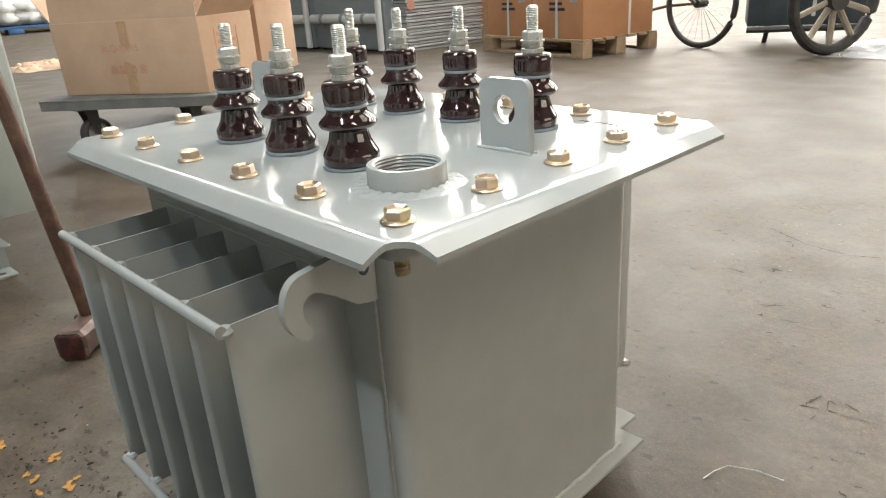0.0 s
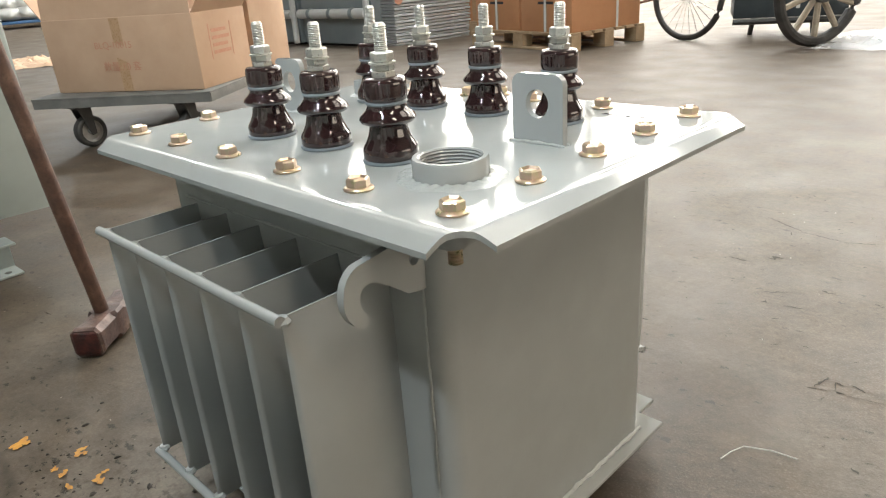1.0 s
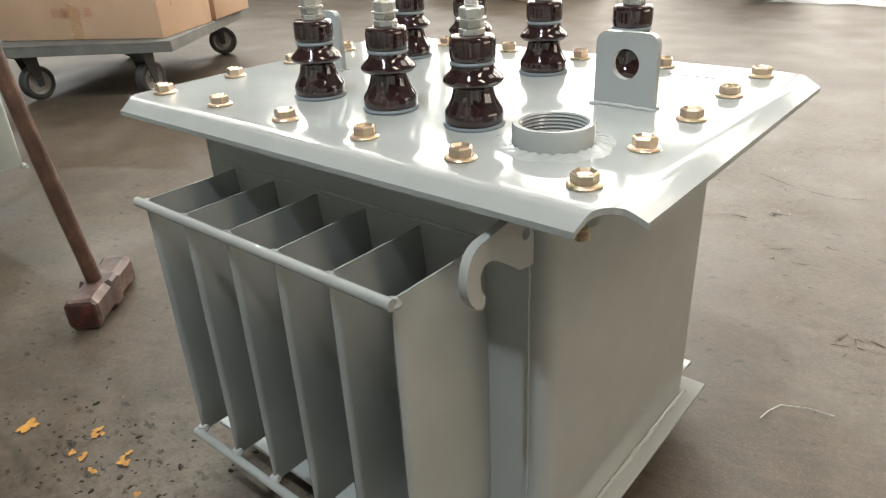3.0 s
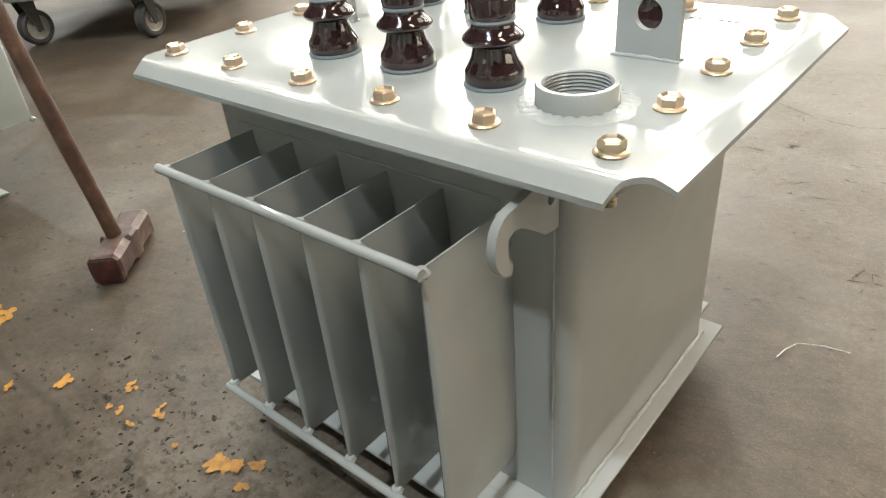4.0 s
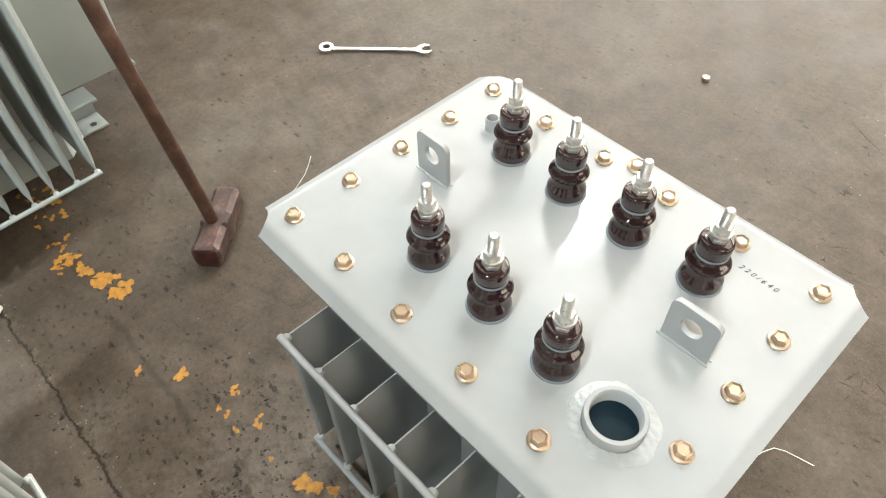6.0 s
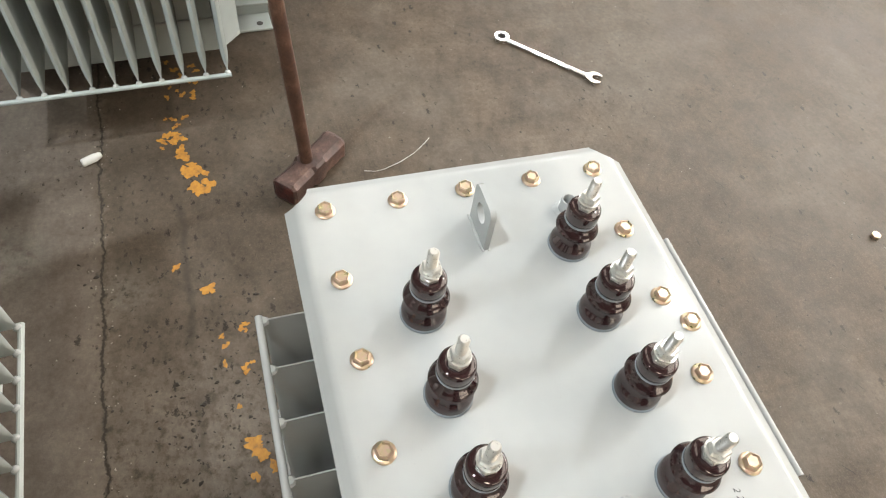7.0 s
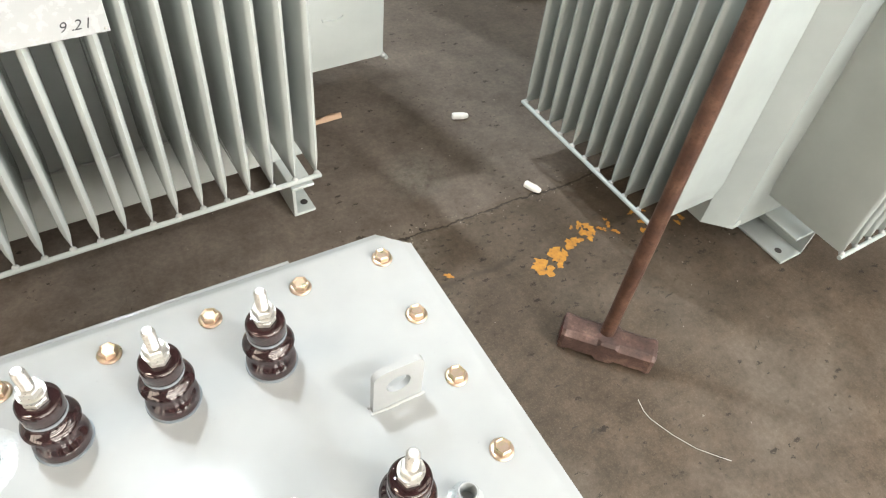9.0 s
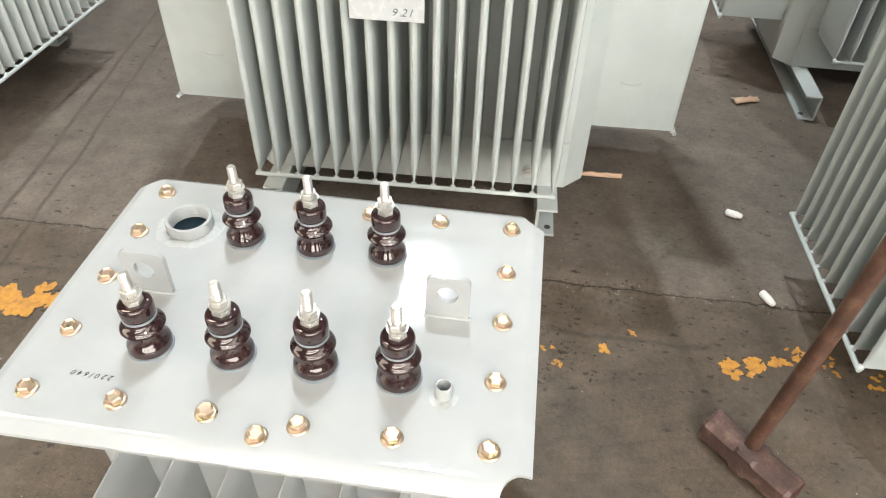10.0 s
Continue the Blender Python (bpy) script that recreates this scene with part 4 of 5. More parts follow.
n2, n2body = big_transformer(BIG + ", beside sledgehammer", 11, 0.0452, 0.18, 13, 0.197, 0.277, 0.80, 0.127, 0.160, 0.673, pose(-1.113, -0.5205, 0, 0, 0, 92.0), PAINT_TEAL)
for fy in (0.20, 0.60):
    f = channel(2 * 0.369)
    if fy < 0.4:
        bmesh.ops.scale(f, vec=(-1, 1, 1), verts=f.verts)
        bmesh.ops.reverse_faces(f, faces=f.faces)
    part("foot", f, [PAINT_TEAL, DARK_IRON], n2, at=pose(0.369, fy, 0, 0, 0, 90))

# ---- sledgehammer ----
ham = thing("sledgehammer", "rusty sledgehammer standing on its head, pipe handle upright", "hammer", at=pose(-0.759, -0.149, 0, 0, 0, 133.0))
hb = bmesh.new()
noise.seed_set(7)
rings = []
HEAD_ROWS = 26
for k in range(HEAD_ROWS + 1):
    u = -1 + 2 * k / HEAD_ROWS
    hx_ = 0.0925 * u
    end = max(0.0, (abs(u) - 0.80) / 0.20)
    hr = 0.0285 + 0.0022 * end - (0.0035 if abs(u) > 0.995 else 0.0)
    waist = 1.0 if abs(u) < 0.22 else 0.0
    hr += 0.0016 * waist
    ch = hr * (0.62 + 0.20 * waist + 0.10 * end)      # flats between the chamfers, nearly square at the eye
    ring = []
    for a, b in ((hr, -ch), (hr, ch * 0.3), (hr, ch), (ch, hr), (ch * 0.2, hr), (-ch, hr), (-hr, ch), (-hr, -ch * 0.3), (-hr, -ch), (-ch, -hr), (ch, -hr)):
        q = Vector((hx_ * 60, a * 60, b * 60))
        w = 0.0010 * noise.noise(q) + 0.0026 * end * noise.noise(q * 2.1 + Vector((5, 1, 0)))
        ring.append(hb.verts.new((hx_ + 0.0016 * end * noise.noise(q * 1.7), a * (1 + w / hr), max(-0.0318, b * (1 + w / hr)) + 0.0318)))
    rings.append(ring)
for a, b in zip(rings, rings[1:]):
    for k in range(len(a)):
        hb.faces.new((a[k], a[(k + 1) % len(a)], b[(k + 1) % len(a)], b[k]))
hb.faces.new(rings[0])
hb.faces.new(rings[-1])
bmesh.ops.recalc_face_normals(hb, faces=hb.faces)
head = part("head", hb, RUST_HEAD, ham, "rusty octagonal steel head", sharp=25)
for s_ in (-1, 1):
    sf = bmesh.new()
    ringsf = []
    for q, u in ((1.0, 0.0), (0.97, 0.0012), (0.80, 0.0026), (0.45, 0.0036)):
        ringsf.append([sf.verts.new((px * q, py * q, u)) for px, py in rounded_rect(0.0246, 0.0246, 0.008)])
    for a_, b_ in zip(ringsf, ringsf[1:]):
        for k in range(len(a_)):
            sf.faces.new((a_[k], a_[(k + 1) % len(a_)], b_[(k + 1) % len(a_)], b_[k]))
    sf.faces.new(ringsf[0][::-1])
    sf.faces.new(ringsf[-1])
    part("striking_face", moved(sf, pose(s_ * 0.0921, 0, 0.0318, 0, 90 * s_, 0)), RUST_RED, head, sharp=60)
hp = [(-0.008, 0.003, 0.05)] + [(-0.008 + 0.019 * q + 0.0015 * math.sin(5 * q), 0.003 + 0.1026 * q + 0.002 * math.sin(4 * q), 0.055 + 0.80 * q) for q in [k / 14 for k in range(1, 15)]]
part("handle", tube(hp, [0.0145 - 0.0012 * math.sin(1.3 * k) * 0.5 for k in range(15)], 14), RUST_PIPE, ham, "brown rusty pipe handle")

# ---- wrench ----
wr = thing("wrench", "chrome combination ratchet wrench lying on the floor", "wrench", at=pose(-1.0575, 0.5435, 0.0, 0, 0, 44.1))
L = 0.140
sh = bmesh.new()
rings = []
for q in range(9):
    x_ = -L + 0.012 + (2 * L - 0.030) * q / 8
    w_ = 0.0085 - 0.0020 * math.sin(math.pi * q / 8)
    rings.append([sh.verts.new((x_, a * w_, b)) for a, b in ((-1, 0.003), (-0.7, 0.0015), (0.7, 0.0015), (1, 0.003), (1, 0.0065), (0.7, 0.008), (-0.7, 0.008), (-1, 0.0065))])
for a, b in zip(rings, rings[1:]):
    for k in range(8):
        sh.faces.new((a[k], a[(k + 1) % 8], b[(k + 1) % 8], b[k]))
bmesh.ops.recalc_face_normals(sh, faces=sh.faces)
part("shank", sh, CHROME, wr)
part("ring_head", moved(lathe([(0.0125, 0.0), (0.0205, 0.0), (0.0215, 0.0015), (0.0215, 0.0105), (0.0205, 0.012), (0.0125, 0.012)], 36, closed=True), pose(-L, 0, 0)), CHROME, wr)
part("ratchet_ring", moved(lathe([(0.0100, 0.0008), (0.0127, 0.0008), (0.0127, 0.0112), (0.0100, 0.0112)], 12, closed=True), pose(-L, 0, 0)), DARK_IRON, wr)
jw = [(-0.020, -0.009)] + arc(0.004, 0.0, 0.0225, 215, 300, 6) + [(0.0235, -0.0125), (0.0050, -0.0105), (-0.003, -0.006), (-0.003, 0.006), (0.0050, 0.0105), (0.0235, 0.0125)] + arc(0.004, 0.0, 0.0225, 60, 145, 6) + [(-0.020, 0.009)]
part("jaw", moved(prism(jw, 0.0, 0.009), pose(L - 0.002, 0, 0.0, 0, 0, 15)), CHROME, wr)


# ---- small litter on the floor ----
def pellet(at):
    t = part("wax_cap", lathe([(0, 0), (0.0075, 0.0005), (0.0092, 0.003), (0.0095, 0.030), (0.0080, 0.0345), (0.0070, 0.041), (0.0045, 0.044), (0, 0.0445)], 18), PELLET, at=at)
    return tagged(t, "small white cylindrical plastic cap lying on the floor", "cap", "white caps")


pellet(pose(-0.881, -0.624, 0.0095, 90, 0, 207))
pellet(pose(-0.845, -0.925, 0.0095, 90, 0, 250))


def scrap(at, w, l, seed, label):
    rq = random.Random(seed)
    own = bmesh.new()
    vs = [[own.verts.new((l * (i / 6 - 0.5) + rq.uniform(-1, 1) * 0.002, w * (j / 2 - 0.5) * rq.uniform(0.8, 1.2), 0.004 + 0.007 * abs(math.sin(i * 1.7 + j)) + (0.006 if j == 1 else 0))) for j in range(3)] for i in range(7)]
    for i in range(6):
        for j in range(2):
            own.faces.new((vs[i][j], vs[i + 1][j], vs[i + 1][j + 1], vs[i][j + 1]))
    ob = part("cardboard_scrap", own, CARD, at=at, sharp=20)
    sm_ = ob.modifiers.new("thickness", "SOLIDIFY")
    sm_.thickness = 0.003
    return tagged(ob, label, "cardboard scrap")


scrap(pose(-0.510, -1.042, 0.0, 0, 0, 3), 0.026, 0.13, 2, "torn strip of brown cardboard on the floor")
scrap(pose(-1.010, -1.558, 0.0, 0, 0, 20), 0.034, 0.085, 6, "torn piece of brown cardboard on the floor")
w1 = tube([(-0.752, -0.030, 0.002), (-0.746, -0.005, 0.002), (-0.745, 0.013, 0.005), (-0.762, 0.056, 0.003), (-0.785, 0.098, 0.002), (-0.808, 0.128, 0.005), (-0.827, 0.146, 0.002)], 0.0007, 8)
tagged(part("wire_offcut", w1, ZINC), "thin bent bright wire lying on the floor", "wire")
w2 = tube([(0.331, 0.242, 0.002), (0.336, 0.262, 0.004), (0.346, 0.282, 0.006), (0.362, 0.292, 0.004), (0.380, 0.294, 0.008), (0.410, 0.305, 0.002)], 0.0008, 8)
tagged(part("wire_offcut", w2, ZINC), "thin kinked bright wire lying on the floor", "wire")
tagged(part("nut", joined(hexnut(0.0115, 0.0, 0.010)), YELLOW_ZINC, at=pose(-0.325, 1.097, 0)), "loose yellow zinc nut on the floor", "nut")

# flakes left of an old yellow line
def flakes():
    rq = random.Random(21)
    own = bmesh.new()

    def flake(cx, cy, r, z):
        n = 15
        ph = [rq.uniform(0, 6.28) for _ in range(3)]
        el, tw = rq.uniform(0.55, 1.0), rq.uniform(0, 3.14)
        vs = []
        for k in range(n):
            a = 2 * math.pi * k / n
            rr = r * (1 + 0.28 * math.sin(2 * a + ph[0]) + 0.22 * math.sin(3 * a + ph[1]) + 0.20 * math.sin(5 * a + ph[2]) + rq.uniform(-0.18, 0.18))
            u, v = rr * math.cos(a), rr * el * math.sin(a)
            vs.append(own.verts.new((cx + u * math.cos(tw) - v * math.sin(tw), cy + u * math.sin(tw) + v * math.cos(tw), z)))
        own.faces.new(vs)

    groups = [(-0.800, -0.392, 0.038, 0.019, 11), (-0.860, -0.415, 0.025, 0.012, 7), (-0.930, -0.432, 0.035, 0.013, 11), (-0.985, -0.425, 0.03, 0.010, 5), (-1.07, -0.39, 0.05, 0.011, 8), (-1.15, -0.40, 0.05, 0.014, 8),
              (-0.170, -0.350, 0.012, 0.013, 4), (-0.148, -0.338, 0.014, 0.014, 5), (-0.125, -0.322, 0.010, 0.010, 3), (-0.060, -0.345, 0.030, 0.010, 6), (-0.253, -0.365, 0.006, 0.007, 2), (-0.324, -0.343, 0.018, 0.010, 4), (-0.404, -0.342, 0.012, 0.008, 3), (-0.396, -0.382, 0.008, 0.009, 2), (-0.368, -0.377, 0.012, 0.010, 3), (-0.337, -0.380, 0.006, 0.008, 2),
              (-0.498, -0.394, 0.018, 0.013, 4), (-0.572, -0.454, 0.006, 0.009, 2), (0.80, -0.325, 0.09, 0.034, 16), (0.72, -0.335, 0.06, 0.02, 7), (0.95, -0.33, 0.12, 0.03, 14), (-1.3, -0.41, 0.1, 0.012, 9)]
    q = 0
    for cx, cy, spread, r, n in groups:
        for k in range(n):
            flake(cx + rq.gauss(0, 0.6) * spread, cy + rq.gauss(0, 0.45) * min(spread, 0.04), r * rq.uniform(0.35, 1.0), 0.0010 + 0.00002 * q)
            q += 1
    return own


tagged(part("paint_flakes", flakes(), FLAKE), "worn orange-yellow remnants of a painted floor line", "floor paint", kind="stuff")


def grit():
    rq = random.Random(5)
    own = bmesh.new()
    for k in range(420):
        if k < 260:
            gx, gy = rq.uniform(-1.5, 0.9), rq.uniform(-1.6, 1.4)
        else:
            gx, gy = rq.uniform(-1.2, 0.9), -0.59 + rq.gauss(0, 0.02)
        s = rq.uniform(0.0010, 0.0030)
        a = rq.uniform(0, 6.28)
        base_ = [own.verts.new((gx + s * rq.uniform(0.7, 1.3) * math.cos(a + 2.09 * q), gy + s * math.sin(a + 2.09 * q), 0.0)) for q in range(3)]
        top_ = own.verts.new((gx, gy, s * 0.8))
        for q in range(3):
            own.faces.new((base_[q], base_[(q + 1) % 3], top_))
    return own


tagged(part("grit", grit(), simple("pale_grit", (0.18, 0.155, 0.125), (0.34, 0.31, 0.27), 30, 0.8)), "scattered pale grit and chips on the floor", "grit", kind="stuff")


def clods():
    """Trodden crumbs of dirt and rubber, thickest between the painted line and the tank."""
    rq = random.Random(17)
    own = bmesh.new()
    for k in range(520):
        if k < 330:
            gx, gy = rq.gauss(-0.16, 0.24), -0.40 + rq.gauss(0, 0.085)
        elif k < 430:
            gx, gy = rq.uniform(-1.1, 0.8), -0.575 + rq.gauss(0, 0.03)
        else:
            gx, gy = rq.uniform(-0.9, 1.2), rq.uniform(0.35, 1.5)
        s = rq.uniform(0.0012, 0.0035) * (1.9 if rq.random() < 0.16 else 1.0)
        el, tw, n = rq.uniform(0.35, 0.9), rq.uniform(0, 3.14), 7
        low, top = [], []
        for q in range(n):
            a = 2 * math.pi * q / n
            r = s * rq.uniform(0.6, 1.35)
            u, v = r * math.cos(a), r * el * math.sin(a)
            px, py = gx + u * math.cos(tw) - v * math.sin(tw), gy + u * math.sin(tw) + v * math.cos(tw)
            low.append(own.verts.new((px, py, 0.0)))
            top.append(own.verts.new((gx + (px - gx) * 0.6, gy + (py - gy) * 0.6, s * (rq.uniform(0.25, 0.5) if k < 430 else 0.12))))
        for q in range(n):
            own.faces.new((low[q], low[(q + 1) % n], top[(q + 1) % n], top[q]))
        own.faces.new(top)
    return own


tagged(part("dirt", clods(), simple("dark_trodden_dirt", (0.022, 0.018, 0.014), (0.050, 0.040, 0.031), 40, 0.85, fine=0.4, fine_scale=300)), "dark crumbs of trodden dirt scattered on the concrete", "dirt", kind="stuff")


def scuffs():
    """Dark dragged marks in the concrete: short ragged slivers, a scratched figure and a hair crack."""
    rq = random.Random(29)
    own = bmesh.new()

    def sliver(a, b, wide):
        a, b = Vector((a[0], a[1], 0.0006)), Vector((b[0], b[1], 0.0006))
        along = b - a
        across = Vector((-along.y, along.x, 0)).normalized()
        n = max(4, int(along.length / 0.006))
        left, right = [], []
        for q in range(n + 1):
            u = q / n
            w = wide * rq.uniform(0.25, 1.0) * (0.25 + 0.75 * math.sin(math.pi * min(max(u, 0.06), 0.94)))
            mid = a + along * u + across * rq.gauss(0, 0.22) * wide
            left.append(own.verts.new(mid + across * w * 0.5))
            right.append(own.verts.new(mid - across * w * 0.5))
        for q in range(n):
            own.faces.new((right[q], right[q + 1], left[q + 1], left[q]))

    for a, b, wide in (((0.368, 0.497), (0.378, 0.538), 0.006), ((0.390, 0.529), (0.403, 0.527), 0.006), ((0.396, 0.503), (0.410, 0.504), 0.004), ((0.390, 0.529), (0.397, 0.503), 0.003), ((0.411, 0.534), (0.434, 0.529), 0.006), ((0.414, 0.501), (0.468, 0.512), 0.0022),
                       ((0.055, 0.912), (0.093, 0.911), 0.013), ((0.132, 0.951), (0.148, 0.973), 0.020), ((0.234, 0.745), (0.266, 0.752), 0.006), ((0.182, 0.784), (0.220, 0.807), 0.006), ((0.270, 0.851), (0.295, 0.851), 0.009), ((0.195, 0.737), (0.202, 0.748), 0.012), ((0.467, 0.332), (0.479, 0.325), 0.007),
                       ((0.030, 1.209), (0.141, 1.150), 0.005), ((0.141, 1.150), (0.235, 1.137), 0.005), ((0.235, 1.137), (0.300, 1.166), 0.004)):
        sliver(a, b, wide)
    for k in range(330):
        if k < 240:
            gx, gy = rq.uniform(-0.35, 0.95), rq.uniform(0.28, 1.5)
        else:
            gx, gy = rq.uniform(-1.2, -0.38), rq.uniform(-0.30, 0.9)
        turn = rq.gauss(0.35, 0.5)
        long = rq.uniform(0.004, 0.014) * (2.4 if rq.random() < 0.16 else 1.0)
        sliver((gx, gy), (gx + long * math.cos(turn), gy + long * math.sin(turn)), rq.uniform(0.0018, 0.0058))
    bmesh.ops.recalc_face_normals(own, faces=own.faces)
    return own


tagged(part("scuff_marks", scuffs(), simple("dark_scuffed_concrete", (0.040, 0.035, 0.029), (0.074, 0.065, 0.055), 30, 0.9, fine=0.4, fine_scale=300, spec=0.15)), "dark scratches and dragged scuffs in the concrete", "scuff marks", kind="stuff")


def crumpled(x0, x1, y0, y1, h, seed, n=26):
    own = bmesh.new()
    noise.seed_set(seed)
    vs = []
    for i in range(n):
        row = []
        for j in range(n):
            u, v = i / (n - 1), j / (n - 1)
            p = Vector((x0 + (x1 - x0) * u, y0 + (y1 - y0) * v, 0))
            nz = noise.fractal(p * 9, 1.0, 2.0, 4)
            p.x += 0.06 * (x1 - x0) * noise.noise(p * 5 + Vector((3, 0, 0)))
            p.y += 0.06 * (y1 - y0) * noise.noise(p * 5 + Vector((0, 7, 0)))
            p.z = 0.003 + max(0.0, h * (0.5 + nz)) * min(1.0, 6 * min(u, 1 - u, v, 1 - v) + 0.15)
            row.append(own.verts.new(p))
        vs.append(row)
    for i in range(n - 1):
        for j in range(n - 1):
            own.faces.new((vs[i][j], vs[i + 1][j], vs[i + 1][j + 1], vs[i][j + 1]))
    return own


tagged(part("plastic_film", crumpled(-2.35, -2.06, -0.12, 0.12, 0.02, 3), FILM, sharp=25), "crumpled clear plastic film on the floor", "plastic film")
tagged(part("plastic_sheet", crumpled(-0.95, 0.9, 4.35, 5.3, 0.06, 8, 36), FILM, sharp=25), "crumpled translucent plastic sheet on the floor", "plastic film")

# ---- hand cart with cartons ----
CA = 37.0
cart = thing("platform_cart", "low grey iron platform cart with four caster wheels", "cart", at=pose(-2.767, 1.037, 0, 0, 0, CA))
dk = boxm(-0.41, 0.41, -0.53, 0.53, 0.224, 0.234, 0.003)
for sx in (-0.395, 0.395):
    boxm(sx - 0.015, sx + 0.015, -0.525, 0.525, 0.19, 0.225, bm=dk)
for sy in (-0.515, 0.515):
    boxm(-0.405, 0.405, sy - 0.013, sy + 0.013, 0.19, 0.225, bm=dk)
part("deck", dk, CART_IRON, cart)
TY = mesh_from("tyre", lathe([(0.048, -0.021), (0.060, -0.023), (0.068, -0.018), (0.071, 0.0), (0.068, 0.018), (0.060, 0.023), (0.048, 0.021)], 28), TYRE)
HB = mesh_from("rim", lathe([(0.0, -0.020), (0.014, -0.022), (0.016, -0.010), (0.040, -0.008), (0.049, -0.019), (0.049, 0.019), (0.040, 0.008), (0.016, 0.010), (0.014, 0.022), (0, 0.020)], 24), HUB)
for wx, wy, turn in ((-0.245, -0.45, 62), (0.245, -0.45, 70), (-0.245, 0.45, 5), (0.245, 0.45, 20)):
    caster = part("caster", boxm(-0.05, 0.05, -0.045, 0.045, 0.180, 0.190, 0.003), DARK_IRON, cart, at=pose(wx, wy, 0, 0, 0, turn))
    for s_ in (-1, 1):
        pts = [(-0.030, 0.181), (0.030, 0.181), (0.032, 0.060), (0.010, 0.055)]
        part("fork", moved(plate(pts, 0.006), pose(0, s_ * 0.030, 0)), DARK_IRON, caster)
    part("tyre", TY, TYRE, caster, at=pose(0.02, 0, 0.071, 90))
    part("rim", HB, HUB, caster, at=pose(0.02, 0, 0.071, 90))
part("push_bar", tube([(0.38, 0.51, 0.22), (0.38, 0.52, 0.80), (-0.38, 0.52, 0.80), (-0.38, 0.51, 0.22)], 0.014, 10), CART_IRON, cart)


def carton(label, w, d, h, m, flaps=True, mat=CARD, group="cartons"):
    """An opened carton: four walls of board, flaps standing up and out, tape down the middle."""
    c = thing("carton", label, "carton", group, at=m)
    bx = boxm(-w / 2, w / 2, -d / 2, d / 2, 0, h, 0.006, 2)
    for v in bx.verts:
        k = noise.noise(Vector((v.co.x * 3 + w * 10, v.co.y * 3, v.co.z * 3)))
        v.co += Vector((v.co.x, v.co.y, 0)).normalized() * 0.006 * k
    part("box", bx, mat, c)
    if flaps:
        for side, tilt, wd in ((-1, -5, w), (1, -40, w)):
            f = boxm(-wd / 2 + 0.004, wd / 2 - 0.004, -0.002, 0.002, 0, d * 0.46, 0.001, 1)
            part("flap", f, mat, c, at=pose(0, side * (d / 2 - 0.004), h - 0.003, tilt * (1 if side < 0 else 1), 0, 0))
        for side in (-1, 1):
            f = boxm(-0.002, 0.002, -d / 2 + 0.006, d / 2 - 0.006, 0, d * 0.40, 0.001, 1)
            part("flap", f, mat, c, at=pose(side * (w / 2 - 0.004), 0, h - 0.003, 0, side * 35, 0))
    part("tape", boxm(-0.024, 0.024, -d / 2 - 0.0012, -d / 2 - 0.0004, 0.004, h - 0.004), TAPE, c)
    return c


c1 = carton("large brown cardboard carton with red print, flaps open, on the cart", 0.74, 0.43, 0.31, pose(-2.6175, 0.876, 0.2345, 0, 0, 30))
lettering("print", "BLQ-10015", 0.040, pose(-0.03, -0.2175, 0.195, 90, 0, 0), RED_PRINT, c1, "red printed code")
lettering("print", "数量:10 套", 0.042, pose(-0.005, -0.2175, 0.105, 90, 0, 0), RED_PRINT, c1, "red printed line")
lb = bmesh.new()
for q in range(4):
    boxm(-0.07, 0.07 - 0.02 * (q % 2), -0.0004, 0.0004, 0.03 * q, 0.03 * q + 0.014, bm=lb)
for q in (-0.088, 0.088):
    boxm(q - 0.003, q + 0.003, -0.0004, 0.0004, -0.02, 0.125, bm=lb)
part("print", lb, RED_PRINT, c1, "red printed box with unreadable lines", at=pose(0.3715, -0.02, 0.13, 0, 0, 90))
carton("brown cardboard carton with flaps open, on the cart", 0.74, 0.40, 0.36, pose(-2.86, 1.265, 0.2345, 0, 0, 32))


# ---- far side of the hall ----
def pallet(m, w=1.2, d=0.8):
    p = thing("pallet", "pale wooden pallet under cartons", "pallet", "wooden pallets", at=m)
    for k in range(7):
        part("board", boxm(-w / 2, w / 2, -0.045, 0.045, 0.112, 0.132, 0.002, 1), PALLET, p, at=pose(0, -d / 2 + 0.05 + k * (d - 0.1) / 6, 0))
    for k in range(3):
        for q in range(3):
            part("block", boxm(-0.06, 0.06, -0.05, 0.05, 0.02, 0.112, 0.002, 1), PALLET, p, at=pose((k - 1) * (w / 2 - 0.06), (q - 1) * (d / 2 - 0.05), 0))
    for q in range(3):
        part("runner", boxm(-w / 2, w / 2, -0.05, 0.05, 0.0, 0.02, 0.002, 1), PALLET, p, at=pose(0, (q - 1) * (d / 2 - 0.05), 0))
    return p


PA = pose(-2.893, 4.377, 0, 0, 0, -11)
pallet(PA)
pallet(pose(-4.15, 5.15, 0, 0, 0, 4))
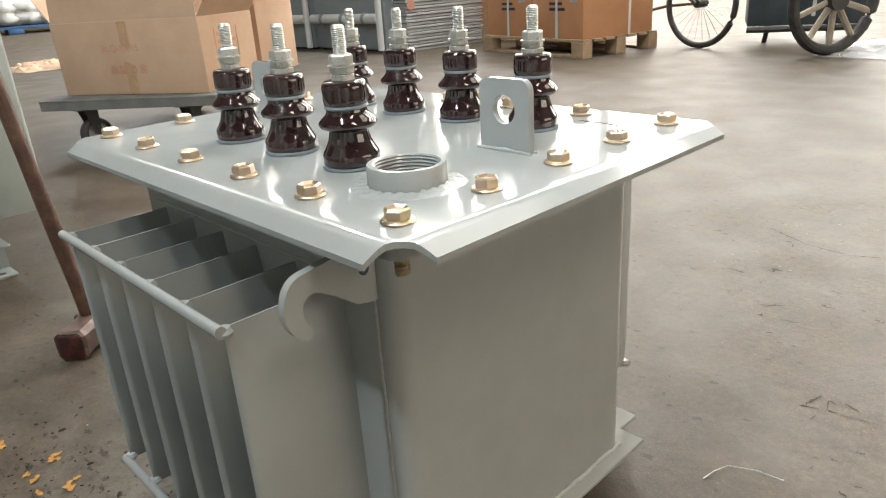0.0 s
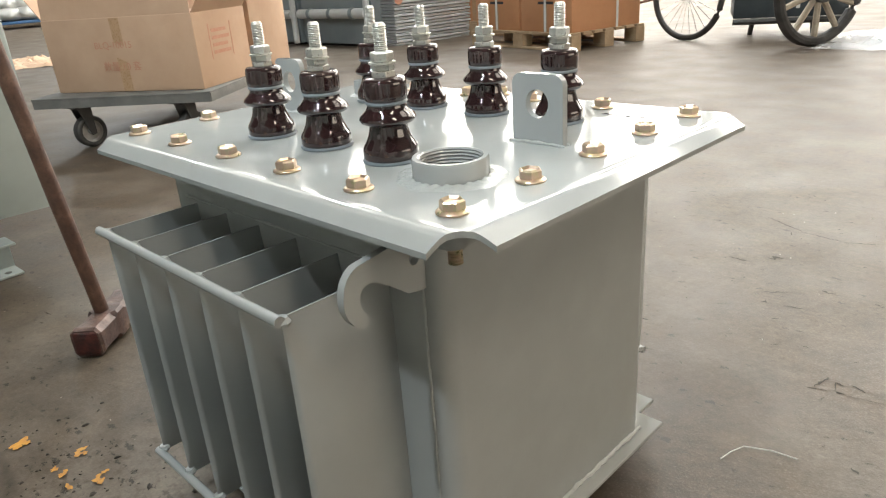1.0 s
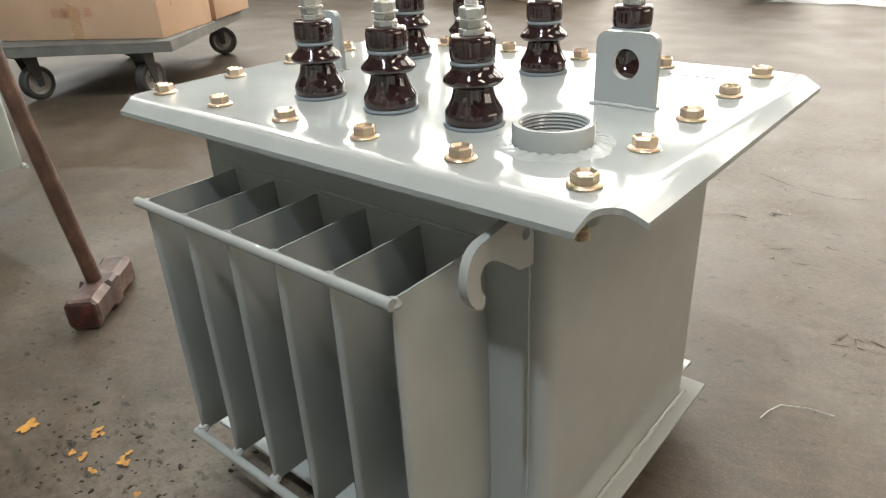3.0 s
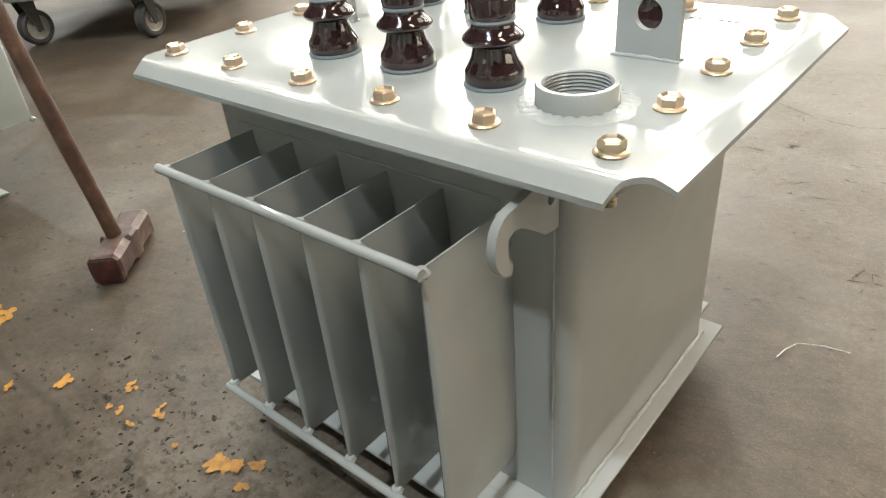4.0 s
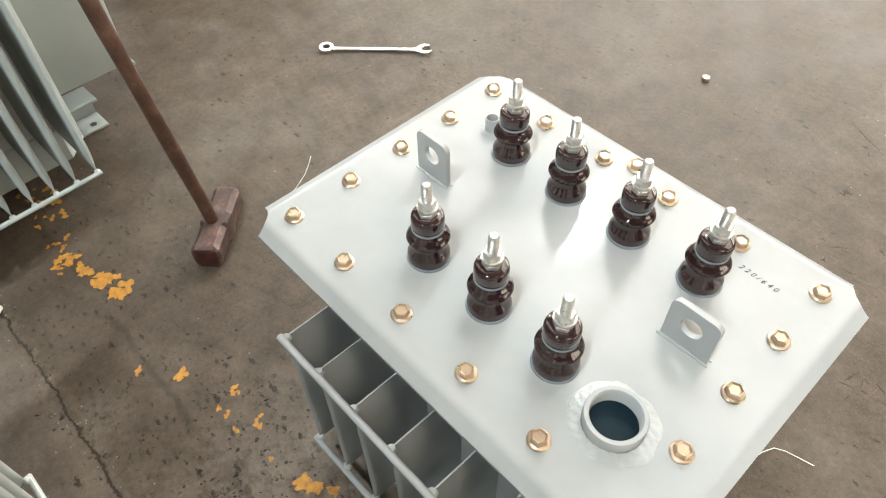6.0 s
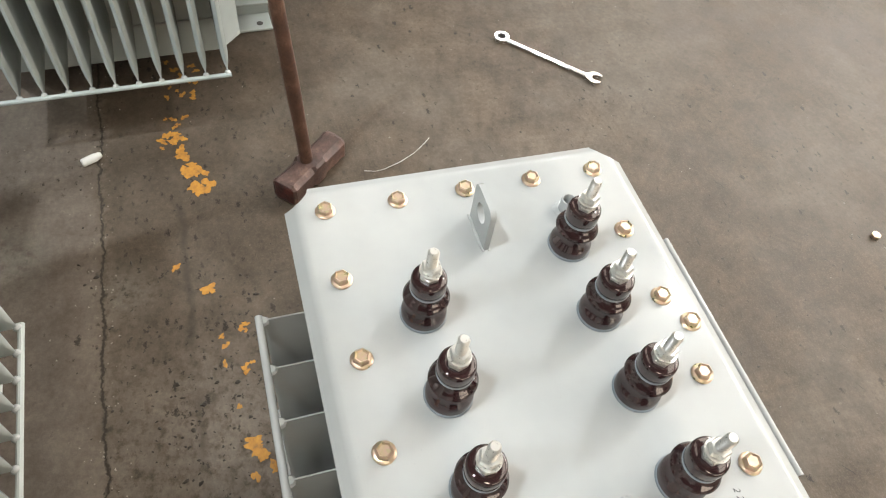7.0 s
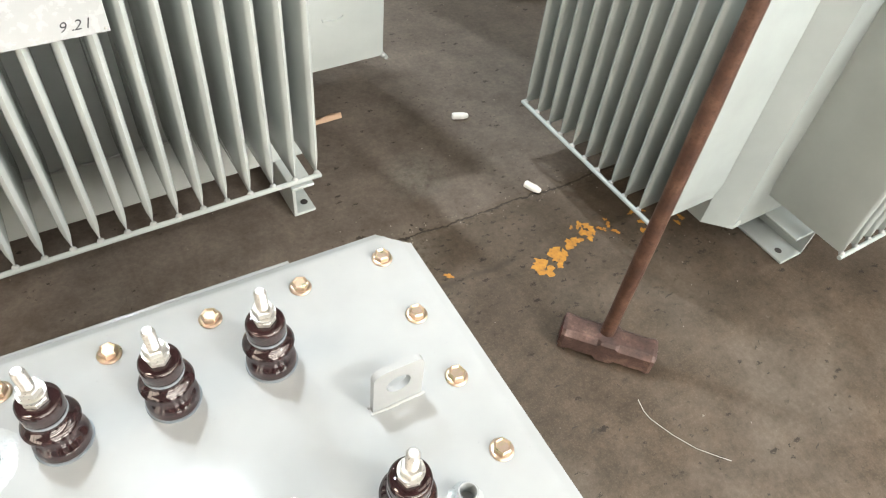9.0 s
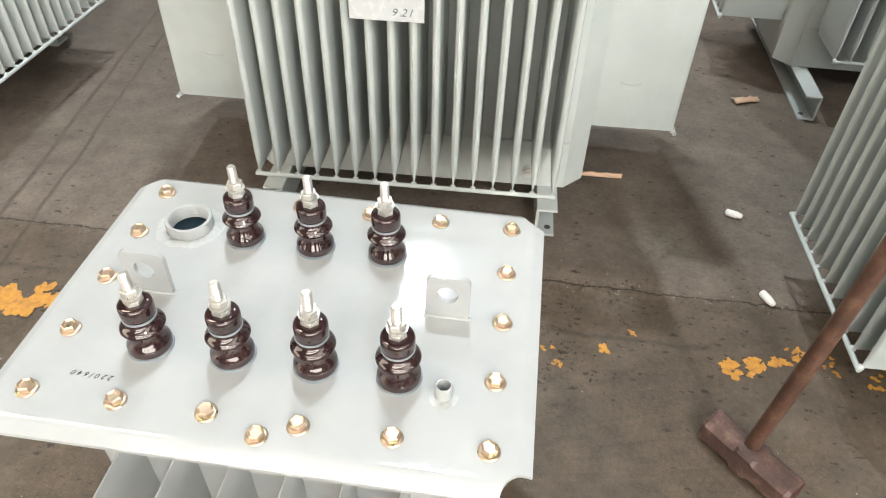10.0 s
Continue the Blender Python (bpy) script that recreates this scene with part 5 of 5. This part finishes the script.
for k in range(2):
    cc = carton("closed orange-brown carton on a wooden pallet", 0.56, 0.74, 0.52, PA @ pose(-0.29 + 0.58 * k, 0, 0.132), False, CARD_SIDE, "cartons on pallets")
    bars = bmesh.new()
    for q in range(3):
        boxm(-0.08, 0.09 - 0.03 * q, -0.3716, -0.3708, 0.20 + 0.04 * q, 0.22 + 0.04 * q, bm=bars)
    part("print", bars, INK, cc)
    part("strap", boxm(-0.012, 0.012, -0.3722, -0.3706, 0.0, 0.52), WHITE_PAINT, cc, "white packing strap")
    part("strap", boxm(0.2796, 0.2814, 0.10, 0.124, 0.0, 0.52), WHITE_PAINT, cc, "white packing strap")
    if k:
        part("label", boxm(0.2798, 0.2812, -0.30, -0.20, 0.30, 0.38), PLACARD, cc, "white paper label")
        part("label", boxm(0.2798, 0.2812, -0.12, -0.01, 0.34, 0.40), STEEL_BLUE, cc, "pale blue paper label")
    part("label", boxm(0.14, 0.22, -0.3718, -0.3708, 0.26, 0.34), PLACARD, cc, "white paper label")
carton("closed orange-brown carton on a wooden pallet", 0.9, 0.74, 0.56, pose(-4.15, 5.15, 0.132, 0, 0, 4), False, CARD_SIDE, "cartons on pallets")


def cabinet(m, w):
    c = thing("radiator_cabinet", "blue-grey sheet metal radiator case with a white pipe across", "cabinet", "grey metal cases", at=m)
    part("case", boxm(-w / 2, w / 2, 0, 0.7, 0.02, 1.1, 0.012), STEEL_BLUE, c)
    part("plinth", boxm(-w / 2 + 0.04, w / 2 - 0.04, 0.03, 0.67, 0.0, 0.022), DARK_IRON, c)
    part("pipe", tube([(-w / 2 + 0.03, -0.05, 0.30), (w / 2 - 0.03, -0.05, 0.30)], 0.045, 16), WHITE_PAINT, c, "white pipe")
    part("riser_pipe", tube([(w / 2 - 0.02, -0.05, 0.02), (w / 2 - 0.02, -0.05, 1.08)], 0.030, 14), WHITE_PAINT, c, "white upright pipe")
    for q in (-0.6, 0.0, 0.6):
        part("pipe_clamp", moved(lathe([(0.046, -0.02), (0.053, -0.02), (0.053, 0.02), (0.046, 0.02)], 16, closed=True), pose(q * w / 2, -0.05, 0.30, 0, 90, 0)), STEEL_BLUE, c)
    return c


cabinet(pose(-6.36, 3.70, 0, 0, 0, 2), 1.62)
cabinet(pose(-4.98, 3.75, 0, 0, 0, 2), 1.04)
st = thing("panel_stack", "stack of grey steel radiator panels with a red mark", "panel stack", at=pose(-4.22, 4.31, 0, 0, 0, 84))
for k in range(36):
    part("panel", boxm(-0.46 + 0.006 * (k % 3), 0.46 + 0.004 * (k % 2), -0.006 * (k % 2), 0.55, 0.0, 0.021, 0.003, 1), SLAT_GREY, st, at=pose(0, 0, 0.028 * k))
part("red_mark", moved(lathe([(0, 0), (0.045, 0), (0.045, 0.003), (0, 0.003)], 20), pose(-0.40, -0.010, 0.40, 90)), RED_PRINT, st, "round red mark")


def spoked_wheel(name, label, r, tyre_r, spokes, mat_t, mat_s, m, spoke_r, wood=False):
    w = thing(name, label, "wheel", at=m)
    seg = 40
    pts = [(r * math.cos(2 * math.pi * k / seg), 0, r + tyre_r + r * math.sin(2 * math.pi * k / seg)) for k in range(seg + 1)]
    part("tyre", tube(pts, tyre_r, 10, cap=False), mat_t, w)
    part("hub", moved(lathe([(0, -0.05), (0.03 if not wood else 0.07, -0.05), (0.03 if not wood else 0.07, 0.05), (0, 0.05)], 18), pose(0, 0, r + tyre_r, 90)), mat_t, w)
    for k in range(spokes):
        a = 2 * math.pi * (k + 0.5) / spokes
        part("spoke", tube([(0.03 * math.cos(a), 0, r + tyre_r + 0.03 * math.sin(a)), (r * math.cos(a), 0, r + tyre_r + r * math.sin(a))], spoke_r, 8), mat_s, w)
    return w


spoked_wheel("cart_wheel", "large handcart wheel with weathered wooden spokes", 0.31, 0.035, 10, TYRE, SPOKE_WOOD, pose(-0.93, 4.50, 0, 0, 0, 62), 0.020, True)
spoked_wheel("cart_wheel", "large handcart wheel with weathered wooden spokes", 0.31, 0.035, 10, TYRE, SPOKE_WOOD, pose(-0.40, 5.35, 0, 0, 0, 62), 0.020, True)
hc = thing("handcart", "dark iron handcart body between the wooden wheels", "cart", at=pose(-1.30, 5.02, 0, 0, 0, 25))
part("bed", boxm(-0.36, 0.40, -0.02, 0.50, 0.14, 0.62, 0.012), simple("blue_black_cart_paint", (0.030, 0.042, 0.050), (0.060, 0.075, 0.085), 5, 0.5, fine=0.2), hc)
part("axle", tube([(0.30, -0.30, 0.345), (0.42, 0.52, 0.345)], 0.022, 10), DARK_IRON, hc)
for s_ in (-1, 1):
    part("prop", tube([(0.20 * s_, 0.2, 0.15), (0.22 * s_, 0.2, 0.0)], 0.018, 8), DARK_IRON, hc)
part("strap", boxm(0.06, 0.085, -0.024, -0.0205, 0.20, 0.60), WHITE_PAINT, hc, "white strap")
part("frame", tube([(-0.36, -0.05, 0.12), (0.42, -0.05, 0.12)], 0.022, 8), DARK_IRON, hc)
tri = thing("tricycle", "old cargo tricycle with thin spoked wheel beside a pallet", "tricycle", at=pose(-1.90, 4.68, 0, 0, 0, -13))
seg = 40
part("tyre", tube([(0.30 * math.cos(2 * math.pi * k / seg), 0, 0.322 + 0.30 * math.sin(2 * math.pi * k / seg)) for k in range(seg + 1)], 0.022, 10, cap=False), TYRE, tri)
part("hub", moved(lathe([(0, -0.05), (0.03, -0.05), (0.03, 0.05), (0, 0.05)], 18), pose(0, 0, 0.322, 90)), DARK_IRON, tri)
for k in range(24):
    a = 2 * math.pi * (k + 0.5) / 24
    part("spoke", tube([(0.03 * math.cos(a), 0, 0.322 + 0.03 * math.sin(a)), (0.30 * math.cos(a), 0, 0.322 + 0.30 * math.sin(a))], 0.0018, 6), CHROME, tri)
part("frame_tube", tube([(0.0, 0.06, 0.322), (-0.35, 0.05, 0.30), (-0.75, 0.0, 0.22), (-0.92, 0.0, 0.35), (-0.90, 0.0, 0.62)], 0.012, 8), RUST_PIPE, tri)
part("frame_tube", tube([(0.0, -0.06, 0.322), (-0.30, -0.05, 0.52), (-0.70, 0.0, 0.66)], 0.014, 8), DARK_IRON, tri)

sp = thing("plastic_pallet", "blue plastic pallet far across the hall", "pallet", at=pose(-17.5, 4.0, 0, 0, 0, 80))
part("deck", boxm(-1.6, 1.6, -0.6, 0.6, 0.10, 0.16, 0.01), BLUE_PLASTIC, sp)
for q in (-1.4, 0, 1.4):
    part("runner", boxm(q - 0.15, q + 0.15, -0.6, 0.6, 0.0, 0.102, 0.01), BLUE_PLASTIC, sp)
for k in range(8):
    s_ = part("sack", crumpled(-0.38, 0.38, -0.55, 0.55, 0.25, 30 + k, 14), SACK, at=pose(-17.5, 4.0, 0.16, 0, 0, 80) @ pose(-1.15 + 0.78 * (k % 4), 0, 0.22 * (k // 4)))
    sl = s_.modifiers.new("thickness", "SOLIDIFY")
    sl.thickness, sl.offset = 0.22, 1
    tagged(s_, "full white woven sack stacked on a pallet", "sack", "stacked sacks")
for k, (qx, qy, qa) in enumerate(((-7.4, 1.55, 10), (-7.1, 1.85, 60), (-7.8, 1.75, -30))):
    tagged(part("kraft_paper", crumpled(-0.36, 0.36, -0.22, 0.22, 0.05, 50 + k, 20), CARD, at=pose(qx, qy, 0.0, 0, 0, qa), sharp=25), "crumpled brown wrapping paper on the floor", "wrapping paper")
